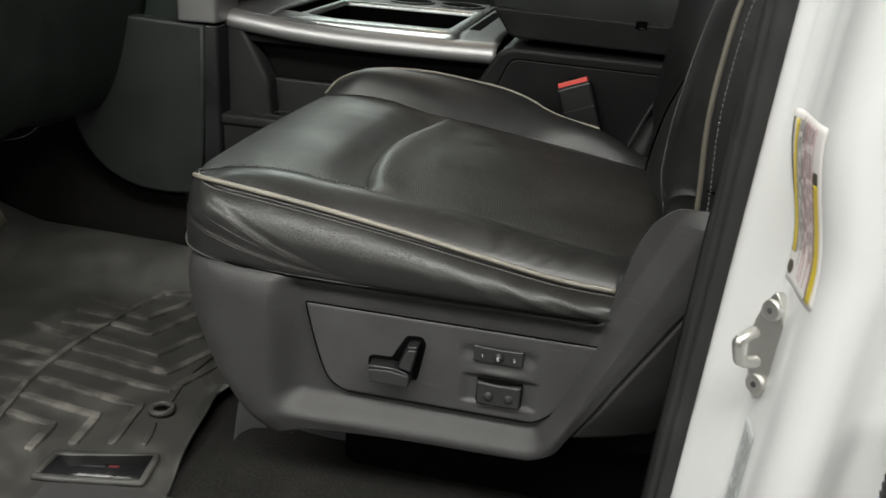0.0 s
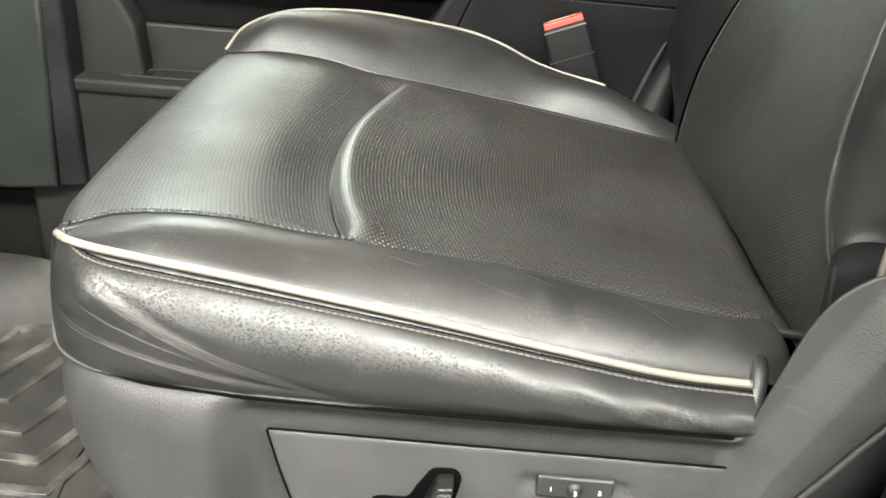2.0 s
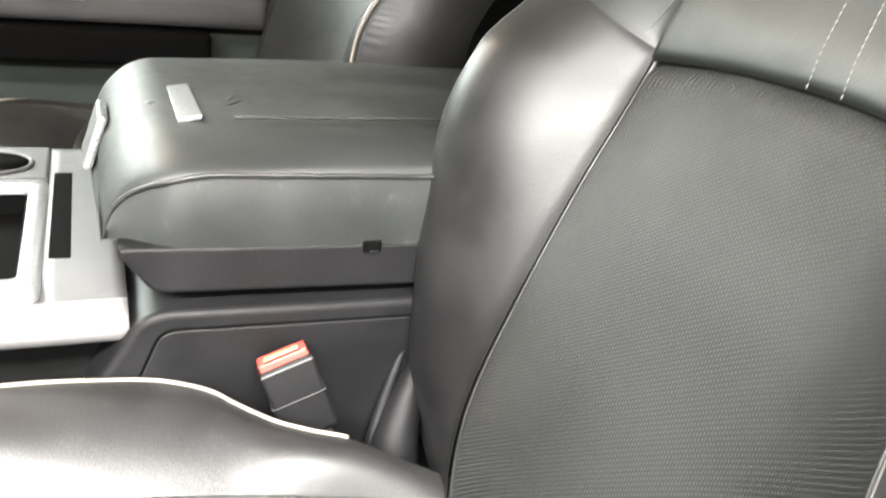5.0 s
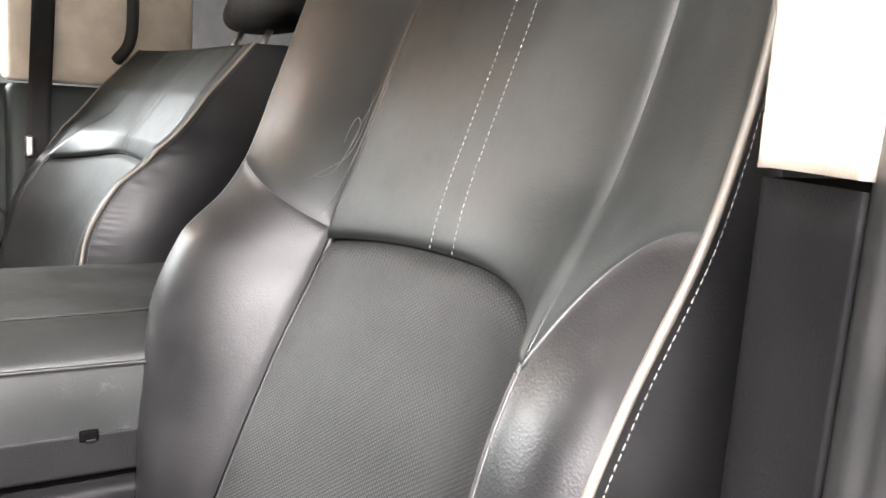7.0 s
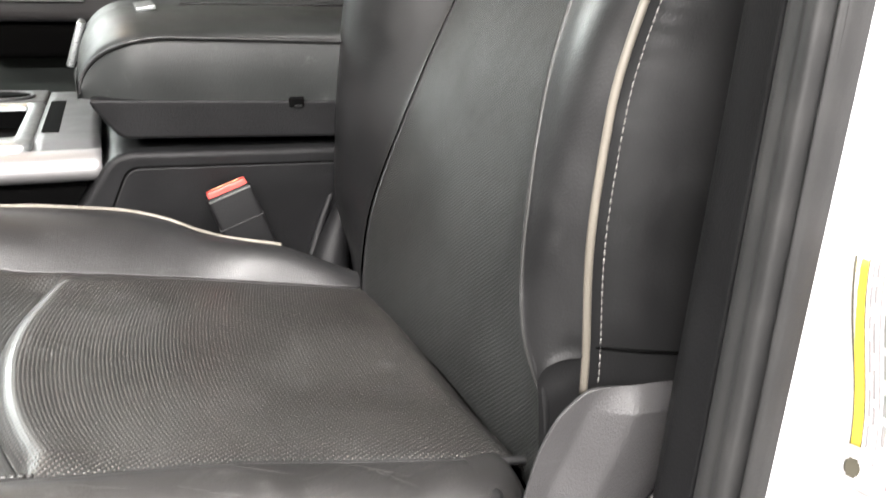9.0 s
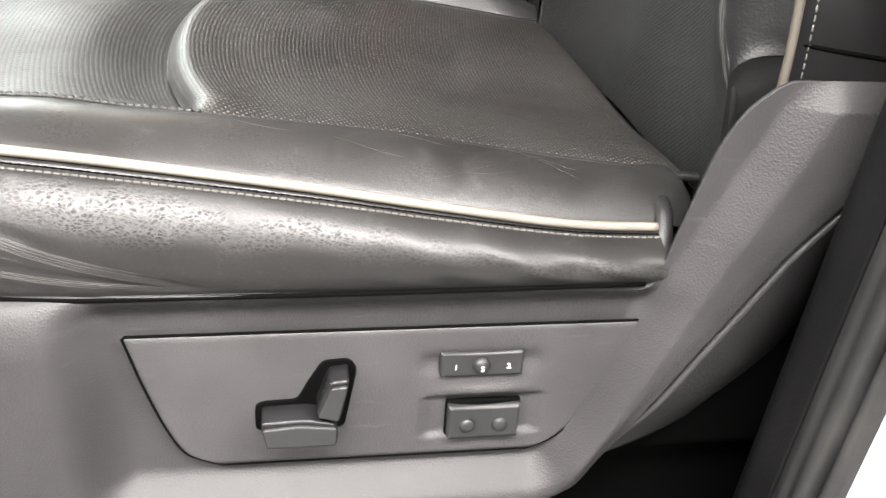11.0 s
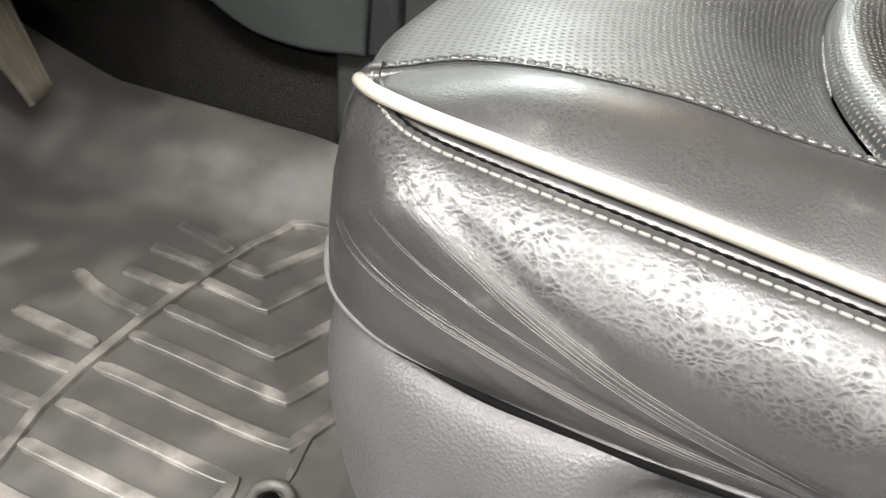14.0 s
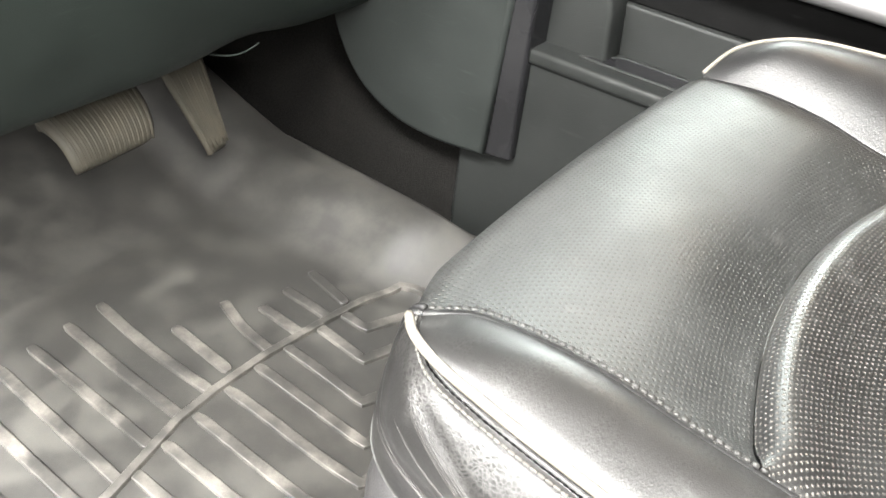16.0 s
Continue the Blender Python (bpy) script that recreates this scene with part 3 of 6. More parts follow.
    b_ = edge + v[..., None] * (inner - edge)
    b_[..., 2] += np.sin(np.pi * v) * 0.010 * ss(-0.305, -0.22, b_[..., 0]) + 0.0025 * np.sin(14 * b_[..., 0] + 30 * b_[..., 1]) * np.sin(np.pi * v)
    for x0, lean_, dep in ((0.045, 0.9, 0.0005), (0.066, 1.1, 0.0006), (0.083, 1.25, 0.0005), (0.102, 1.3, 0.0006), (0.122, 1.2, 0.0004), (-0.03, 0.5, 0.0004)):
        way = b_[..., 0] - x0 - lean_ * (b_[..., 1] - 0.045) + 0.003 * np.sin(160 * b_[..., 1])
        b_[..., 2] -= dep * (bell(way, 0.0035) - 0.6 * bell(way - 0.006, 0.005)) * np.sin(np.pi * v)
    bolster_ = b_.copy()
    pad("outer_bolster", b_, HIDE_TOP, own, "black leather bolster, creased and rubbed", turn=True, lo_u=False, hi_u=False, depth=0.0015, width=0.004)

    d_ = np.array([(0, 0, 0), (0.015, 0.003, -0.001), (0.028, 0.006, -0.005), (0.036, 0.008, -0.018), (0.038, 0.009, -0.060)])
    part("bolster_end", sheet("bolster_end", g(bolster_[0][None] + along(curve3(d_), 20)[:, None, :]), flip=flip), HIDE_TOP, own, "leather tucked in at the bolster's rear end")

    xs = np.linspace(-0.301, -0.105, 100)
    ys = seam_o(xs) + 0.0030
    # The paler leather here stands in for the glint on the gathers.
    part("seam_tuck", thread("seam_tuck", g(np.stack([xs, ys, swept(xs, ys) - 0.0005], -1)), 0.0042, 0.0005, 0.0016), WELT, own, "leather gathered between the stitches")

    # inner bolster, high and round
    crest = curve3([(-0.306, 0.480, 0.380), (-0.294, 0.508, 0.397), (-0.262, 0.537, 0.409), (-0.19, 0.556, 0.414), (-0.10, 0.570, 0.405), (-0.03, 0.573, 0.393),
                    (0.0, 0.568, 0.384), (0.022, 0.550, 0.378), (0.05, 0.525, 0.374), (0.08, 0.506, 0.372), (0.104, 0.496, 0.370), (0.16, 0.472, 0.352), (0.22, 0.45, 0.330)])
    s, v = np.meshgrid(np.linspace(0, 1, 110), steps(36), indexing="ij")
    edge = crest(s)
    inner = np.stack([edge[..., 0], np.minimum(seam_i(edge[..., 0]), edge[..., 1] - 0.003), edge[..., 0]], -1)
    inner[..., 2] = swept(inner[..., 0], inner[..., 1])
    b_ = inner + v[..., None] * (edge - inner)
    swell = np.sin(np.pi * v) ** 0.9 * ss(-0.308, -0.25, b_[..., 0]) * ss(0.22, 0.05, b_[..., 0])
    b_[..., 2] += 0.018 * swell
    b_[..., 1] -= 0.006 * swell
    pad("inner_bolster", b_, HIDE, own, "black leather bolster, polished by use", turn=True, lo_u=False, hi_u=False, depth=0.0007, width=0.005)
    xs = np.linspace(-0.304, 0.235, 100)
    for k, line in enumerate((seam_o, seam_i)):
        row = np.stack([xs, line(xs), swept(xs, line(xs)) - (0.0038 if k == 0 else 0.0036)], -1)
        part("seam_core", tube("seam_core", g(row), 0.0034), HIDE, own)
    ys = np.linspace(0.085, 0.455, 60)
    part("seam_core", tube("seam_core", g(np.stack([front_of(ys), ys, top(front_of(ys) - 1e-4, ys) - 0.0100], -1)), 0.0045), HIDE, own)
    # its far side, down to the seat frame
    s, v = np.meshgrid(np.linspace(0, 1, 70), np.linspace(0, 1, 16), indexing="ij")
    edge = crest(s)
    w_ = edge.copy()
    w_[..., 2] = edge[..., 2] + v * (0.27 - edge[..., 2])
    w_[..., 1] += 0.012 * np.sin(np.pi * v) - 0.02 * v
    part("inner_skirt", sheet("inner_skirt", g(w_), flip=not flip), HIDE, own)

    # leather skirt under the outer piping, with pulled folds from its front corner
    foot = curve3([(0.158, -0.003, 0.300), (0.05, -0.004, 0.2995), (-0.10, -0.004, 0.2995), (-0.20, -0.003, 0.3005), (-0.24, 0.000, 0.303), (-0.272, 0.006, 0.306),
                   (-0.295, 0.021, 0.307), (-0.309, 0.044, 0.309), (-0.315, 0.068, 0.310)])
    s, v = np.meshgrid(np.linspace(0, 1, 520), steps(80), indexing="ij")
    a_, b_ = rim(s), foot(s)
    w_ = a_ + v[..., None] * (b_ - a_)
    t_ = np.gradient(b_, axis=0)
    out = np.stack([-t_[..., 1], t_[..., 0], 0 * s], -1)
    out /= np.linalg.norm(out, axis=-1, keepdims=True)
    turn_ = np.clip(v * 0.107 / 0.052, 0, 1) * (np.pi / 2)
    face = np.stack([-0.2965 - 0.0145 * np.sin(turn_), seam_o(-0.305) + 0.004 + 0 * v, top(-0.296, seam_o(-0.305)) - 0.033 * (1 - np.cos(turn_)) - np.maximum(v * 0.107 - 0.052, 0) * 0.72], -1)
    w_ = w_ + (face - w_) * ss(0.90, 1.0, s)[..., None]
    puff = 0.019 * np.sin(np.pi * v**0.72) * ss(1.0, 0.86, s)
    for c0, c1, dep, wid in ((0.92, 0.486, 0.0007, 0.016), (0.90, 0.47, 0.0003, 0.014), (1.305, 0.92, 0.0006, 0.018), (1.27, 0.90, 0.0004, 0.015), (0.96, 0.30, 0.0004, 0.016)):
        mask = ss(0.04, 0.22, v) * ss(0.97, 0.8, v) * ss(0.45, 0.62, s) * ss(0.985, 0.93, s)
        way = (s - c0) + (v - 0.06) * c1
        puff = puff - dep * bell(way, wid) * mask + 0.6 * dep * bell(way - 1.6 * wid, wid) * mask
        for k in (-1.1, -0.4, 0.5, 1.2):   # finer creases alongside
            puff = puff - 0.0002 * bell(way - k * wid - 0.02 * k * v, 0.009) * mask * ss(0.0, 0.35, v)
    puff = puff - 0.0018 * bell(v - 0.050, 0.016) * ss(1.0, 0.97, s)
    puff = puff + 0.0012 * np.sin(60 * s + 9 * v) * np.sin(np.pi * v) * ss(0.5, 0.1, s) * bell(v - 0.5, 0.3)
    w_ = w_ + out * puff[..., None]
    skirt = w_
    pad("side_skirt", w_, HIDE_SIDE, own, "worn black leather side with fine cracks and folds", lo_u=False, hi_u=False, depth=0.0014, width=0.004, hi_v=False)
    part("corner_seam", tube("corner_seam", g(skirt[-1, 1:]), 0.0022), HIDE, own)
    part("skirt_welt", tube("skirt_welt", g(foot(np.linspace(0, 1, 90)) + [0, 0.002, 0.0005]), 0.0024), CORD_DARK, own)
    # Black cord drawn for the line of shade between skirt and shield.
    row = (foot(np.linspace(0, 1, 520)) + out[:, -1] * 0.0030 + [0, 0, 0.0029])[12:425:4]
    part("skirt_shade", tube("skirt_shade", g(row), 0.0013 * ss(0.0, 0.1, np.linspace(1, 0, len(row))) + 0.0002, 8), GAP, own, "black line for the shade above the plastic shield")
    cord = rim(np.linspace(0.0, 1, 120)) + [0, -0.002, 0.0015]
    part("outer_piping", tube("outer_piping", g(cord), 0.0028), CORD, own, "cream leather piping, slightly soiled")
    part("inner_piping", tube("inner_piping", g(crest(np.linspace(0.0, 0.795, 120)) + [0, 0.001, 0.0015]), 0.0019), CORD, own, "cream leather piping")
    row = skirt[:, np.searchsorted(steps(80), 0.056)] + out[:, 5] * 0.0004
    part("side_stitching", thread("side_stitching", g(row), 0.0040, 0.0004, 0.0008), SIDE_THREAD, own)
    row = skirt[-3, 4:40] + [-0.0008, -0.0005, 0.0]
    part("corner_stitching", thread("corner_stitching", g(row), 0.003, 0.002, 0.0005), THREAD_DARK, own)
    row = (skirt[:, np.searchsorted(steps(80), 0.042)] + out[:, 5] * 0.0001)[:490]
    part("stitch_groove", tube("stitch_groove", g(row), 0.00050 + 0.00018 * np.sin(np.arange(len(row)) * 1.35), 8), GAP, own)

    def on_pad(q, ps, pv, lift):
        """Points of a grid q at places from 0 to 1 along it and across it."""
        i, j = np.clip(ps, 0, 1) * (q.shape[0] - 1), np.interp(pv, steps(q.shape[1]), np.arange(q.shape[1]))
        i0, j0 = np.minimum(i.astype(int), q.shape[0] - 2), np.minimum(j.astype(int), q.shape[1] - 2)
        a, b = (i - i0)[:, None], (j - j0)[:, None]
        p = q[i0, j0] * (1 - a) * (1 - b) + q[i0 + 1, j0] * a * (1 - b) + q[i0, j0 + 1] * (1 - a) * b + q[i0 + 1, j0 + 1] * a * b
        return p + lift

    # worn streaks that fan out from the front corner
    rnd_ = np.random.default_rng(7)
    side = out[int(0.8 * 519), 5] * 0.0001
    for nodes, count in ((((0.90, 0.12), (0.85, 0.25), (0.77, 0.42), (0.68, 0.60), (0.56, 0.80)), 6), (((0.90, 0.50), (0.83, 0.62), (0.74, 0.73), (0.64, 0.82), (0.55, 0.88)), 6), (((0.88, 0.34), (0.82, 0.46), (0.74, 0.58), (0.66, 0.70)), 2)):
        way = along(curve3([(a, b, 0) for a, b in nodes]), 40)
        for k in range(count):
            lo, hi = sorted(rnd_.uniform(0, 1, 2) * [0.25, 0.25] + [0.0, 0.75])
            w = way[int(lo * 39):int(hi * 39) + 1]
            off = (k - count / 2) * 0.0055 + rnd_.normal(0, 0.0012)
            fan = np.linspace(0.7, 1.3, len(w))
            q = on_pad(skirt, w[:, 0] + off * fan + 0.0006 * np.sin(np.arange(len(w)) * 1.1 + k), w[:, 1] + 0.6 * off * fan, side)
            part("worn_crease", tube("worn_crease", g(q), 0.00022 * np.sin(np.linspace(0.2, np.pi - 0.2, len(w))), 6), WORN, own)
    for k in range(9):
        cs, cv = rnd_.uniform(0.08, 0.50), rnd_.uniform(0.25, 0.8)
        w = np.linspace(-1, 1, 12)
        q = on_pad(bolster_, cs + rnd_.uniform(0.015, 0.05) * w, cv + rnd_.uniform(-0.25, 0.25) * w + 0.03 * w**2, np.array([0, 0, 0.0001]))
        part("scratch", tube("scratch", g(q), 0.00013 * np.sin(np.linspace(0.2, np.pi - 0.2, 12)), 5), WORN, own)

    # tucked end of the skirt by the backrest
    part("skirt_end", tube("skirt_end", g(along(curve3([(0.166, 0.050, 0.336), (0.165, 0.030, 0.333), (0.161, 0.012, 0.318), (0.158, -0.004, 0.298)]), 24)), 0.006, flat=0.7), HIDE, own)

    # backrest
    peak = 0.95
    mid = pch([0.30, 0.325, 0.36, 0.40, 0.47, 0.54, 0.60, 0.66, 0.727, 0.76, 0.85, 0.95, 1.10], [0.218, 0.213, 0.2135, 0.2195, 0.240, 0.266, 0.290, 0.317, 0.3455, 0.3575, 0.385, 0.4136, 0.459])
    # seams beside the middle: the door-side one runs along the crest of a proud bolster
    bo = pch([0.30, 0.40, 0.42, 0.445, 0.48, 0.52, 0.57, 0.62, 0.67, 0.715, 0.76, 0.80, 0.95, 1.10], [0.034, 0.036, 0.042, 0.050, 0.060, 0.069, 0.080, 0.090, 0.097, 0.104, 0.120, 0.132, 0.128, 0.15])
    xo = pch([0.30, 0.40, 0.42, 0.445, 0.48, 0.52, 0.57, 0.62, 0.67, 0.715, 0.76, 0.80, 0.95, 1.10], [0.200, 0.194, 0.189, 0.185, 0.187, 0.193, 0.203, 0.217, 0.238, 0.267, 0.312, 0.352, 0.402, 0.447])
    bi = pch([0.30, 0.34, 0.37, 0.41, 0.45, 0.50, 0.56, 0.62, 0.67, 0.715, 0.80, 0.95, 1.10], [0.418, 0.430, 0.442, 0.452, 0.460, 0.466, 0.471, 0.477, 0.483, 0.488, 0.476, 0.446, 0.42])
    xi = pch([0.30, 0.34, 0.37, 0.41, 0.45, 0.50, 0.56, 0.62, 0.67, 0.715, 0.80, 0.95, 1.10], [0.180, 0.183, 0.188, 0.197, 0.212, 0.234, 0.261, 0.291, 0.320, 0.344, 0.370, 0.412, 0.455])
    px = pch([0.30, 0.415, 0.50, 0.585, 0.646, 0.70, 0.784, 0.85, 0.95, 1.06, 1.12], [0.222, 0.222, 0.218, 0.224, 0.239, 0.264, 0.314, 0.340, 0.368, 0.40, 0.43])
    py = pch([0.30, 0.45, 0.7, 0.85, 0.95, 1.04, 1.12], [0.030, 0.030, 0.030, 0.032, 0.040, 0.07, 0.13])
    ex = pch([0.30, 0.40, 0.497, 0.621, 0.70, 0.745, 0.79, 0.85, 0.95, 1.06, 1.12], [0.212, 0.205, 0.201, 0.210, 0.240, 0.285, 0.315, 0.336, 0.366, 0.40, 0.43])
    ey = pch([0.30, 0.45, 0.62, 0.74, 0.80, 0.90, 1.04, 1.12], [0.585, 0.600, 0.605, 0.604, 0.610, 0.598, 0.565, 0.50])
    arch = lambda y: 0.727 - 0.016 * ((y - 0.32) / 0.165) ** 2 - 0.010 * ss(0.30, 0.15, y)

    def centre(y, z):
        yo, yi = bo(z), bi(z)
        k = (y - (yo + yi) / 2) / ((yi - yo) / 2)
        return mid(z) + np.where(k < 0, (xo(z) - mid(z)) * np.abs(k) ** 3, (xi(z) - mid(z)) * k**2)

    u, v = np.meshgrid(steps(280), steps(110, False, True), indexing="ij")
    y_ = 0.160 + u * (0.485 - 0.160)
    z_ = 0.315 + v * (arch(y_) - 0.315)
    y_ = bo(z_) + u * (bi(z_) - bo(z_))
    tuck = arch(0.160 + u * (0.485 - 0.160)) - z_
    x_ = centre(y_, z_) - 0.004 * np.sin(np.pi * u) + 0.005 * bell(tuck, 0.007) + 0.0007 * np.sin(y_ * 1100) * bell(tuck - 0.008, 0.010)
    pad("back_insert", np.stack([x_, y_, z_], -1), HIDE_BACK, own, "black perforated leather insert", turn=True, lo_v=False, depth=0.0018, width=0.004)
    y_ = 0.160 + u * (0.485 - 0.160)
    v2 = steps(70, True, False)[None, :] * np.ones((100, 1))
    u2 = steps(100)[:, None] * np.ones((1, 70))
    y_ = 0.160 + u2 * (0.485 - 0.160)
    z_ = arch(y_) + v2 * (peak - arch(y_))
    y_ = bo(z_) + u2 * (bi(z_) - bo(z_))
    x_ = centre(y_, z_) - 0.0065 * ss(-0.008, 0.010, z_ - arch(0.160 + u2 * (0.485 - 0.160))) - 0.003 * bell(z_ - arch(0.160 + u2 * (0.485 - 0.160)) - 0.03, 0.03)
    upper = np.stack([x_, y_, z_], -1)
    pad("back_upper_panel", upper, HIDE_SMOOTH, own, "smooth black leather shoulder panel", turn=True, hi_v=False, depth=0.005, width=0.005)
    zs = np.linspace(0.33, peak - 0.004, 90)
    for line in (bo, bi):
        part("seam_core", tube("seam_core", g(np.stack([centre(line(zs), zs) + 0.0036, line(zs), zs], -1)), 0.0032), HIDE_DEEP, own)
    zs = np.linspace(0.405, 0.775, 120)   # raised welt along the door-side seam, slightly paler
    part("seam_welt", tube("seam_welt", g(np.stack([centre(bo(zs), zs) - 0.0004, bo(zs) - 0.0015, zs], -1)), 0.0012 * np.sin(np.linspace(0.25, np.pi - 0.2, 120)) ** 0.4, 8), WELT, own, "slightly paler leather welt")
    for k in (0.535, 0.455):
        y_ = np.interp(np.linspace(0, 1, 80), [0, 1], [0.32, 0.318])
        zz = np.linspace(float(arch(0.32)) + 0.004, peak - 0.004, 80)
        yy = bo(zz) + k * (bi(zz) - bo(zz))
        row = np.stack([centre(yy, zz) - 0.0068 - 0.003 * bell(zz - arch(yy) - 0.03, 0.03), yy, zz], -1)
        part("stripe_stitching", thread("stripe_stitching", g(row), 0.0036, 0.0018, 0.00055), THREAD, own)

    grids = {}

    def wing(n, z0, z1, outer, text):
        """Side bolster of the backrest between two heights."""
        u, v = np.meshgrid(steps(44), steps(80, True, True), indexing="ij")
        bent = u**2 if outer else u   # the door-side seams sweep up over the shoulder
        lo0, lo1 = z0
        hi0, hi1 = z1
        a, b = lo0 + v * (hi0 - lo0), lo1 + v * (hi1 - lo1)   # heights at the rim and at the seam
        z = a + bent * (b - a)
        if outer:
            e = np.stack([px(z), py(z), z], -1)
            m = np.stack([centre(bo(z), z), bo(z), z], -1)
        else:
            e = np.stack([ex(z), ey(z), z], -1)
            m = np.stack([centre(bi(z), z), bi(z), z], -1)
        p = e + u[..., None] * (m - e)
        fat = ss(0.32, 0.42, z) * (1 - 0.65 * ss(0.68, 0.82, z))
        p[..., 0] -= (0.009 if outer else 0.020) * np.sin(np.pi * u**0.75) * fat
        grids[n] = p
        # Upper wings take the leather with reflected sky in its colour.
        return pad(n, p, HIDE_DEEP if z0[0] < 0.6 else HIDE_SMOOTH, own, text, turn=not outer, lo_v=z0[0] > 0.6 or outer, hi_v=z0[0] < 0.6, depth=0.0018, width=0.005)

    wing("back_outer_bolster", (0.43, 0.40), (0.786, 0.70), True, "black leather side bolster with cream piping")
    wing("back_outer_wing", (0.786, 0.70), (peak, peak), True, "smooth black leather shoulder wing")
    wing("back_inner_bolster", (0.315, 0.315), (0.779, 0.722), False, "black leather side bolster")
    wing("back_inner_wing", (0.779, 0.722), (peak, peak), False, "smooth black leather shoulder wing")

    for n in ("back_inner_wing", "back_outer_wing"):
        part("shoulder_seam", tube("shoulder_seam", g(grids[n][1:-1, 0] + [-0.0006, 0, 0]), 0.0015), HIDE_SMOOTH, own)
    # embroidered curls on the shoulder
    q = grids["back_inner_wing"]
    for line in (((0.62, 0.10), (0.74, 0.16), (0.86, 0.20), (0.90, 0.27), (0.84, 0.31)), ((0.66, 0.13), (0.78, 0.15), (0.86, 0.25), (0.92, 0.33)),
                 ((0.82, 0.03), (0.87, 0.10), (0.93, 0.20), (0.95, 0.33), (0.95, 0.45)), ((0.78, 0.21), (0.80, 0.26), (0.86, 0.25), (0.84, 0.20))):
        t_ = along(curve3([(a, b * 1.8, 0) for a, b in line]), 30)
        row = np.array([q[min(43, int(a * 43)), min(79, int(b * 79))] * (1 - (b * 79) % 1) + q[min(43, int(a * 43)), min(79, int(b * 79) + 1)] * ((b * 79) % 1) for a, b, _ in t_])
        row = np.stack([np.convolve(np.pad(c, 3, "edge"), np.ones(7) / 7, "valid") for c in row.T], -1)
        part("embroidery", tube("embroidery", g(row + [-0.0012, 0, 0]), 0.00055 * np.sin(np.linspace(0.25, np.pi - 0.1, 30)), 6), THREAD_DARK, own)

    # heel of the outer bolster, a tucked piece with its own seam
    u, v = np.meshgrid(steps(30), steps(24), indexing="ij")
    z = 0.34 + v * (0.432 + u**2 * -0.030 - 0.34)
    e = np.stack([px(z) + 0.002, py(z), z], -1)
    m = np.stack([centre(bo(z), z), bo(z), z], -1)
    p = e + u[..., None] * (m - e)
    p[..., 0] -= 0.008 * np.sin(np.pi * u)
    pad("bolster_heel", p, HIDE_DEEP, own, "", turn=False, lo_v=False, depth=0.0025)

    u_ = np.linspace(0.02, 0.98, 40)
    z_ = 0.432 + u_**2 * -0.030
    q = np.stack([px(z_) + 0.002, py(z_), z_], -1)
    q += u_[:, None] * (np.stack([centre(bo(z_), z_), bo(z_), z_], -1) - q)
    q[:, 0] -= 0.008 * np.sin(np.pi * u_) - 0.0012
    part("heel_seam", tube("heel_seam", g(q), 0.0016, 8), GAP, own)

    # outer side of the backrest, behind the piping
    deep = lambda z: 0.125 - 0.085 * ss(0.60, 0.90, z) if not flip else 0.16 - 0.03 * ss(0.70, 0.95, z)
    for n, fx, fy, sgn in (("back_side", px, py, -1), ("back_inner_side", ex, ey, 1)):
        z, v = np.meshgrid(np.linspace(0.33, peak, 320), steps(36), indexing="ij")
        x = fx(z) + v * deep(z)
        y = fy(z) + sgn * 0.034 * (1 - 0.72 * ss(0.62, 0.88, z)) * np.sin(np.pi * np.minimum(v * 0.62, 1)) - sgn * 0.02 * v
        y = y + sgn * 0.00022 * np.sin(z * 560 + 5 * np.sin(z * 47) + 14 * v) * np.exp(-((v - 0.14) / 0.07) ** 2) * bell(z - 0.70, 0.13)   # puckers along the seam
        pad(n, np.stack([x, y, z], -1), HIDE_DEEP, own, "", turn=sgn > 0, lo_u=False, hi_u=False, hi_v=False, depth=0.0025)
        zz = np.linspace(0.412 if sgn < 0 else 0.36, peak - 0.01, 140)
        off = 0.0080 / deep(zz)
        row = np.stack([fx(zz) + 0.0080, fy(zz) + sgn * (0.034 * (1 - 0.72 * ss(0.62, 0.88, zz)) * np.sin(np.pi * 0.62 * off) - 0.02 * off + 0.0004), zz], -1)
        part(n + "_stitching", thread(n + "_stitching", g(row), 0.0040, 0.0014, 0.0006), THREAD, own)
    vv = np.linspace(0.02, 0.95, 40)
    zz = 0.437 - 0.010 * vv
    row = np.stack([px(zz) + vv * deep(zz), py(zz) - 0.034 * np.sin(np.pi * vv * 0.62) + 0.02 * vv + 0.0004, zz], -1)
    part("heel_seam", tube("heel_seam", g(row), 0.0015, 8), GAP, own)
    zz = np.linspace(0.405, peak, 120)
    cord = np.stack([px(zz) - 0.001, py(zz) - 0.001, zz], -1)
    part("back_piping", tube("back_piping", g(cord), 0.0028), CORD_BACK, own, "cream leather piping")
    zz = np.linspace(0.34, peak, 100)
    part("back_inner_piping", tube("back_inner_piping", g(np.stack([ex(zz) + 0.001, ey(zz) + 0.001, zz], -1)), 0.0026), CORD if flip else CORD_DARK, own)
    z, v = np.meshgrid(np.linspace(0.30, peak, 30), np.linspace(0, 1, 20), indexing="ij")
    y = py(z) + 0.02 + v * (ey(z) - py(z) - 0.04)
    part("back_shell", sheet("back_shell", g(np.stack([(px(z) + ex(z)) / 2 + deep(z) + 0.01 * np.sin(np.pi * v), y, z], -1)), flip=flip), SHELL, own, "dark plastic back shell")
    y, v = np.meshgrid(np.linspace(0, 1, 30), np.linspace(0, 1, 14), indexing="ij")
    yy = py(peak) + y * (ey(peak) - py(peak))
